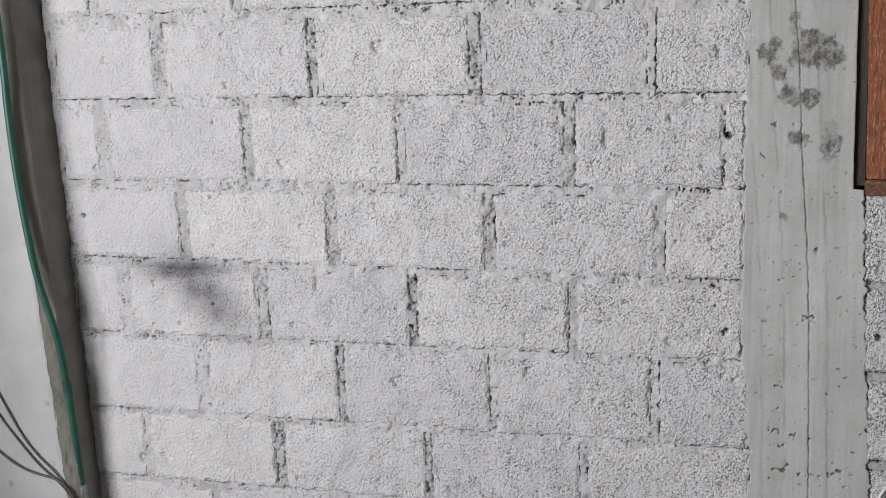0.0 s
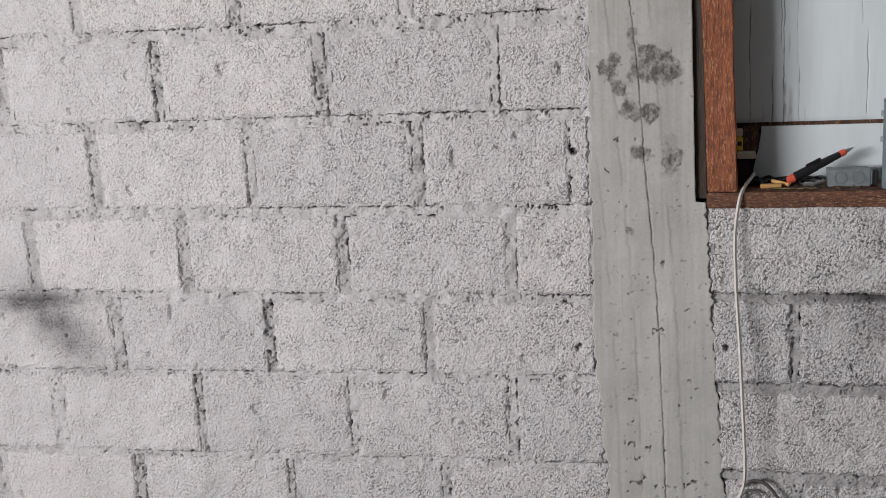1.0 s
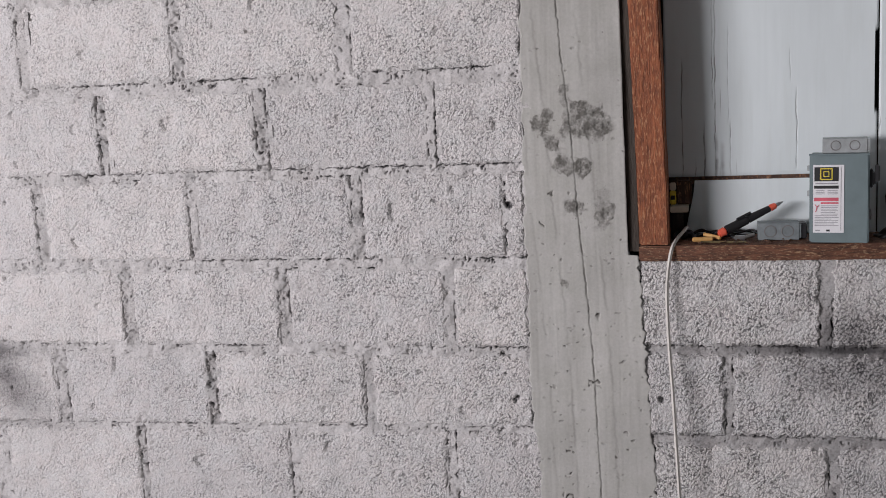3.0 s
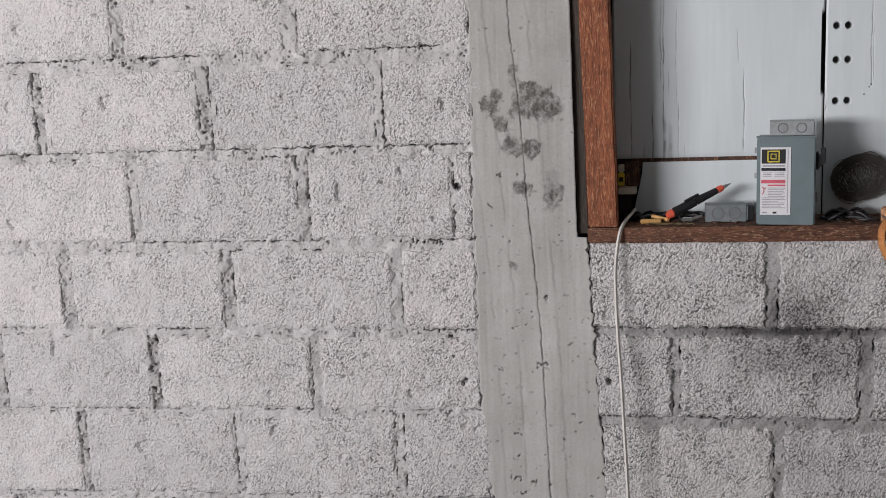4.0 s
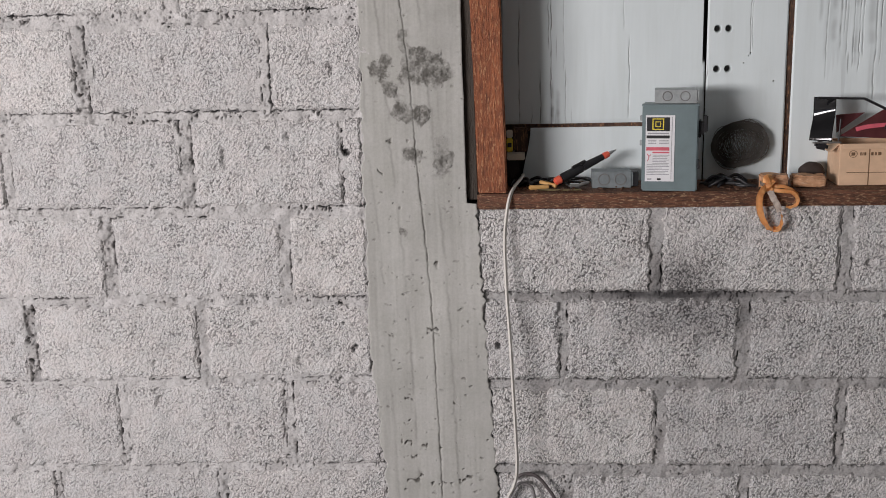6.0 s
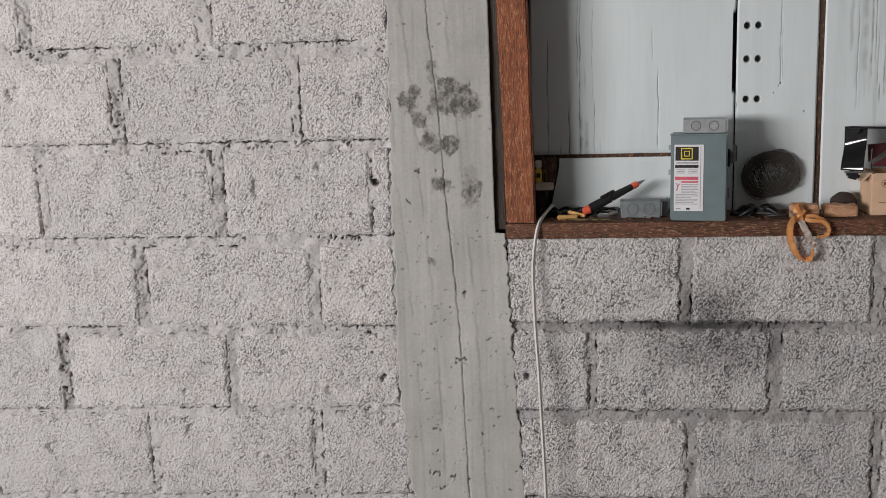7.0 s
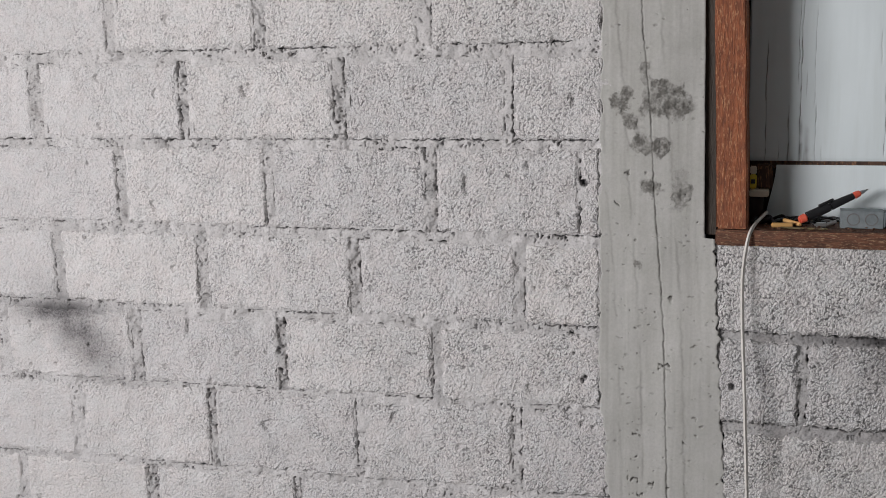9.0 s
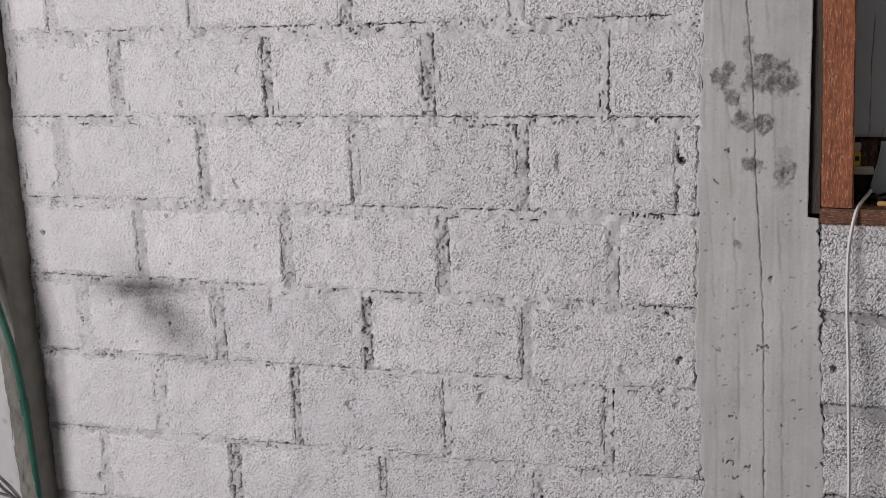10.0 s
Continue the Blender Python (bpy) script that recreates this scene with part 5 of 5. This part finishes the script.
def carton():
    x0, x1, y0, y1, z1 = 1.092, 1.235, 0.045, 0.142, 1.030
    t = thing("cardboard_box", "small open brown cardboard box with faded print", "cardboard box", at=((x0 + x1) / 2, 0.09, SILL))
    w = 0.003
    bm = box(x0, x1, y0, y0 + w, SILL, z1, 0.001, 1)
    part("front_panel", bm, M_CARD, t)
    part("back_panel", box(x0, x1, y1 - w, y1, SILL, z1), M_CARD, t)
    part("side_panel", box(x0, x0 + w, y0 + w, y1 - w, SILL, z1), M_CARD, t)
    part("side_panel", box(x1 - w, x1, y0 + w, y1 - w, SILL, z1), M_CARD, t)
    part("bottom_panel", box(x0 + w, x1 - w, y0 + w, y1 - w, SILL, SILL + w), M_CARD, t)
    part("flap", turned(box(-0.028, 0, 0, 0.07, -0.001, 0.001), pose(x0 + 0.001, y0 + 0.01, z1, 0, -42, 0)), M_CARD, t, "open side flap")
    part("flap", turned(box(0.0, 0.135, -0.0012, 0.0012, -0.012, 0.0), pose(x0 + 0.004, y0 - 0.001, z1 + 0.001, -14, 0, 0)), M_CARD, t, "folded front flap")
    part("tape_line", box(1.1555, 1.1575, y0 - 0.0006, y0, SILL + 0.001, z1 - 0.001), M_CARDPRINT, t, "vertical seam")
    part("print_ring", sweep([(1.121 + 0.0085 * math.cos(a), y0 - 0.0004, 1.008 + 0.0075 * math.sin(a)) for a in np.linspace(0, 6.2832, 17)], flat(0.0012, 0.0006), 2), M_CARDPRINT, t, "printed ring mark")
    for a, b in ((0.117, 0.125), (0.136, 0.139), (0.141, 0.143), (0.145, 0.149), (0.160, 0.165), (0.168, 0.172), (0.175, 0.182)):
        part("print_bar", box(1 + a, 1 + b, y0 - 0.0006, y0, 1.0045, 1.0115), M_CARDPRINT, t)
    part("print_line", box(1.108, 1.195, y0 - 0.0006, y0, 0.9655, 0.9668), M_CARDPRINT, t)
    t.location.x += 0.012
    return t


carton()


def black_holder():
    """A glossy black curved plate with wire rods and a maroon sheet, resting on the carton."""
    t = thing("black_holder", "glossy black curved plate with wire arms lying on a cardboard box", "holder", at=(1.1, 0.08, 1.03))
    bm = bmesh.new()
    n = 28
    rows = []
    for k in range(n + 1):
        f = k / n
        z = 1.034 + 0.098 * f
        y = 0.082 + 0.005 * math.sin(f * math.pi * 2.0 + 1.2)
        p, q = Vector((1.046 + 0.006 * f, y, z)), Vector((1.089 + 0.004 * f, y - 0.0255 + 0.002 * math.sin(f * 5), z + 0.012 * math.sin(f * 3.1416) ** 2))
        rows.append([p.lerp(q, c) for c in (0.0, 0.04, 0.25, 0.5, 0.75, 0.96, 1.0)])
    for off in (0.0, 0.003):
        vs = [[bm.verts.new((a[0], a[1] + off, a[2])) for a in r] for r in rows]
        for r0, r1 in zip(vs, vs[1:]):
            for k in range(len(r0) - 1):
                bm.faces.new((r0[k], r0[k + 1], r1[k + 1], r1[k]))
    bmesh.ops.bridge_loops(bm, edges=[e for e in bm.edges if e.is_boundary])
    part("plate", bm, M_GLOSS, t, "glossy black curved plate", smooth=True)
    rod((1.050, 0.048, 1.134), (1.160, 0.07, 1.128), 0.0026, M_BLACK, "upper_arm", t)
    rod((1.158, 0.07, 1.128), (1.235, 0.07, 1.090), 0.003, M_BLACK, "upper_arm", t)
    rod((1.044, 0.05, 1.034), (1.11, 0.06, 1.032), 0.0022, M_STEEL, "lower_arm", t, "steel wire")
    rod((1.104, 0.06, 1.036), (1.106, 0.062, 1.085), 0.0018, M_BLACK, "stay", t, "black wire")
    part("foot", turned(box(-0.014, 0.014, -0.01, 0.01, -0.009, 0.009, 0.005), pose(1.066, 0.06, 1.026, 0, 15, 0)), M_BLACK, t)
    bm = bmesh.new()
    for a, b, c in (((1.104, 0.062, 1.046), (1.235, 0.075, 1.036), (1.215, 0.085, 1.108)), ((1.104, 0.095, 1.090), (1.17, 0.10, 1.094), (1.106, 0.09, 1.050))):
        bm.faces.new([bm.verts.new(q) for q in (a, b, c)])
    bmesh.ops.solidify(bm, geom=bm.faces[:], thickness=0.002)
    part("sheet", bm, M_MAROON, t, "maroon folded sheet")
    part("red_tab", sweep([(1.140, 0.06, 1.061), (1.17, 0.058, 1.068), (1.235, 0.06, 1.072)], flat(0.009, 0.004), 4), M_RED, t, "red tab")
    rod((1.205, 0.055, 1.060), (1.23, 0.06, 1.10), 0.008, M_BLACK, "grip", t)


black_holder()

# ---- cables and conduit ----
cable = thing("white_cable", "thin white flat cable hanging over the sill down the wall", "cable", at=(0.36, 0.0, 0.9))
part("cable", sweep([(0.400, 0.10, 0.962), (0.392, 0.06, 0.958), (0.378, 0.020, 0.947), (0.368, -0.012, 0.930), (0.361, -0.020, 0.895), (0.356, -0.024, 0.84), (0.357, -0.030, 0.77), (0.360, -0.038, 0.70), (0.366, -0.050, 0.605),
                     (0.371, -0.056, 0.50), (0.376, -0.058, 0.395), (0.379, -0.050, 0.295), (0.372, -0.040, 0.245), (0.352, -0.035, 0.195), (0.34, -0.035, 0.10), (0.36, -0.06, -0.06), (0.42, -0.10, -0.092)], flat(0.0058, 0.0055), 8), M_CABLE, cable, smooth=False)
for i, (pts, r, m) in enumerate((
        ([(0.372, -0.012, 0.245), (0.392, -0.02, 0.263), (0.42, -0.022, 0.262), (0.447, -0.022, 0.235), (0.475, -0.022, 0.18), (0.49, -0.03, 0.06), (0.48, -0.06, -0.06), (0.47, -0.09, -0.094)], 0.0042, M_DARKCABLE),
        ([(0.345, -0.02, 0.10), (0.358, -0.014, 0.19), (0.380, -0.018, 0.236), (0.402, -0.018, 0.236), (0.418, -0.02, 0.215), (0.425, -0.03, 0.12), (0.42, -0.06, -0.05), (0.41, -0.08, -0.094)], 0.0036, M_GREYCABLE))):
    c = thing("loose_cable", "dark loose cable looping at the wall foot", "cable", at=(0.42, -0.02, 0.1))
    part("cable", sweep(pts, ring(r, 8), 8), m, c, smooth=True)

conduit = thing("green_conduit", "bent green plastic conduit running up the wall corner", "conduit", at=(-1.76, -0.08, FLOOR))
CX = X0 + 0.021
part("tube", sweep([(CX, -0.078, FLOOR), (CX, -0.084, 0.05), (CX, -0.090, 0.21), (CX, -0.099, 0.35), (CX - 0.002, -0.118, 0.50), (CX - 0.030, -0.131, 0.66), (-1.817, -0.132, 0.81), (-1.828, -0.132, 0.965), (-1.831, -0.132, 1.12), (-1.829, -0.132, 1.26), (-1.835, -0.132, 1.7), (-1.835, -0.132, CEIL)], ring(0.0098, 12), 8), M_GREEN, conduit, smooth=True)
part("coupling", sweep([(CX, -0.0965, 0.315), (CX, -0.1005, 0.36)], ring(0.0122, 12), 1), M_GREEN, conduit, "green coupling")
part("coupling", sweep([(CX, -0.081, 0.0), (CX, -0.0835, 0.045)], ring(0.0135, 12), 1), M_GALV, conduit, "grey end coupling")
PF = PIER_Y - 0.006
for pts, r in (([(-2.082, PF, 0.512), (-1.979, PF, 0.317), (-1.919, PF, 0.203), (-1.870, PF, 0.140), (-1.819, PF, 0.093), (-1.785, -0.115, 0.03), (-1.76, -0.09, -0.09)], 0.0026),
               ([(-2.072, PF, 0.401), (-1.988, PF, 0.256), (-1.907, PF, 0.152), (-1.860, PF, 0.103), (-1.809, PF, 0.063), (-1.78, -0.11, 0.005), (-1.755, -0.085, -0.09)], 0.0026),
               ([(-2.142, PF, 0.249), (-2.005, PF, 0.144), (-1.933, PF, 0.100), (-1.870, PF, 0.083), (-1.819, PF, 0.073), (-1.785, -0.12, 0.04), (-1.75, -0.10, -0.08)], 0.0034)):
    c = thing("wall_cable", "dark cable running down the white plastered pier", "cable", "cables on the pier", at=(-1.920, PF, 0.088))
    part("cable", sweep(pts, ring(r, 7), 8), M_DARKCABLE, c, smooth=True)

# ---- blocks and mortar ----
left_blocks = [b for b in BLOCKS if not b[3]]
right_blocks = [b for b in BLOCKS if b[3]]
for i, b in enumerate(BLOCKS):
    part("block", block_mesh(b, 100 + i), M_BLOCK_RAW if b[3] else M_BLOCK, wall_below if b[3] else wall_north)
mortar = part("mortar", mortar_mesh(-1.79, 0.075, FLOOR, 1.60, left_blocks, False, 7), M_MORTAR, wall_north)
tagged(mortar, "smeared whitewashed mortar", kind="stuff")
mortar = part("mortar", mortar_mesh(0.28, FAR_RIGHT, 0.03, 0.90, right_blocks, True, 9), M_MORTAR_RAW, wall_below)
tagged(mortar, "grey recessed mortar", kind="stuff")
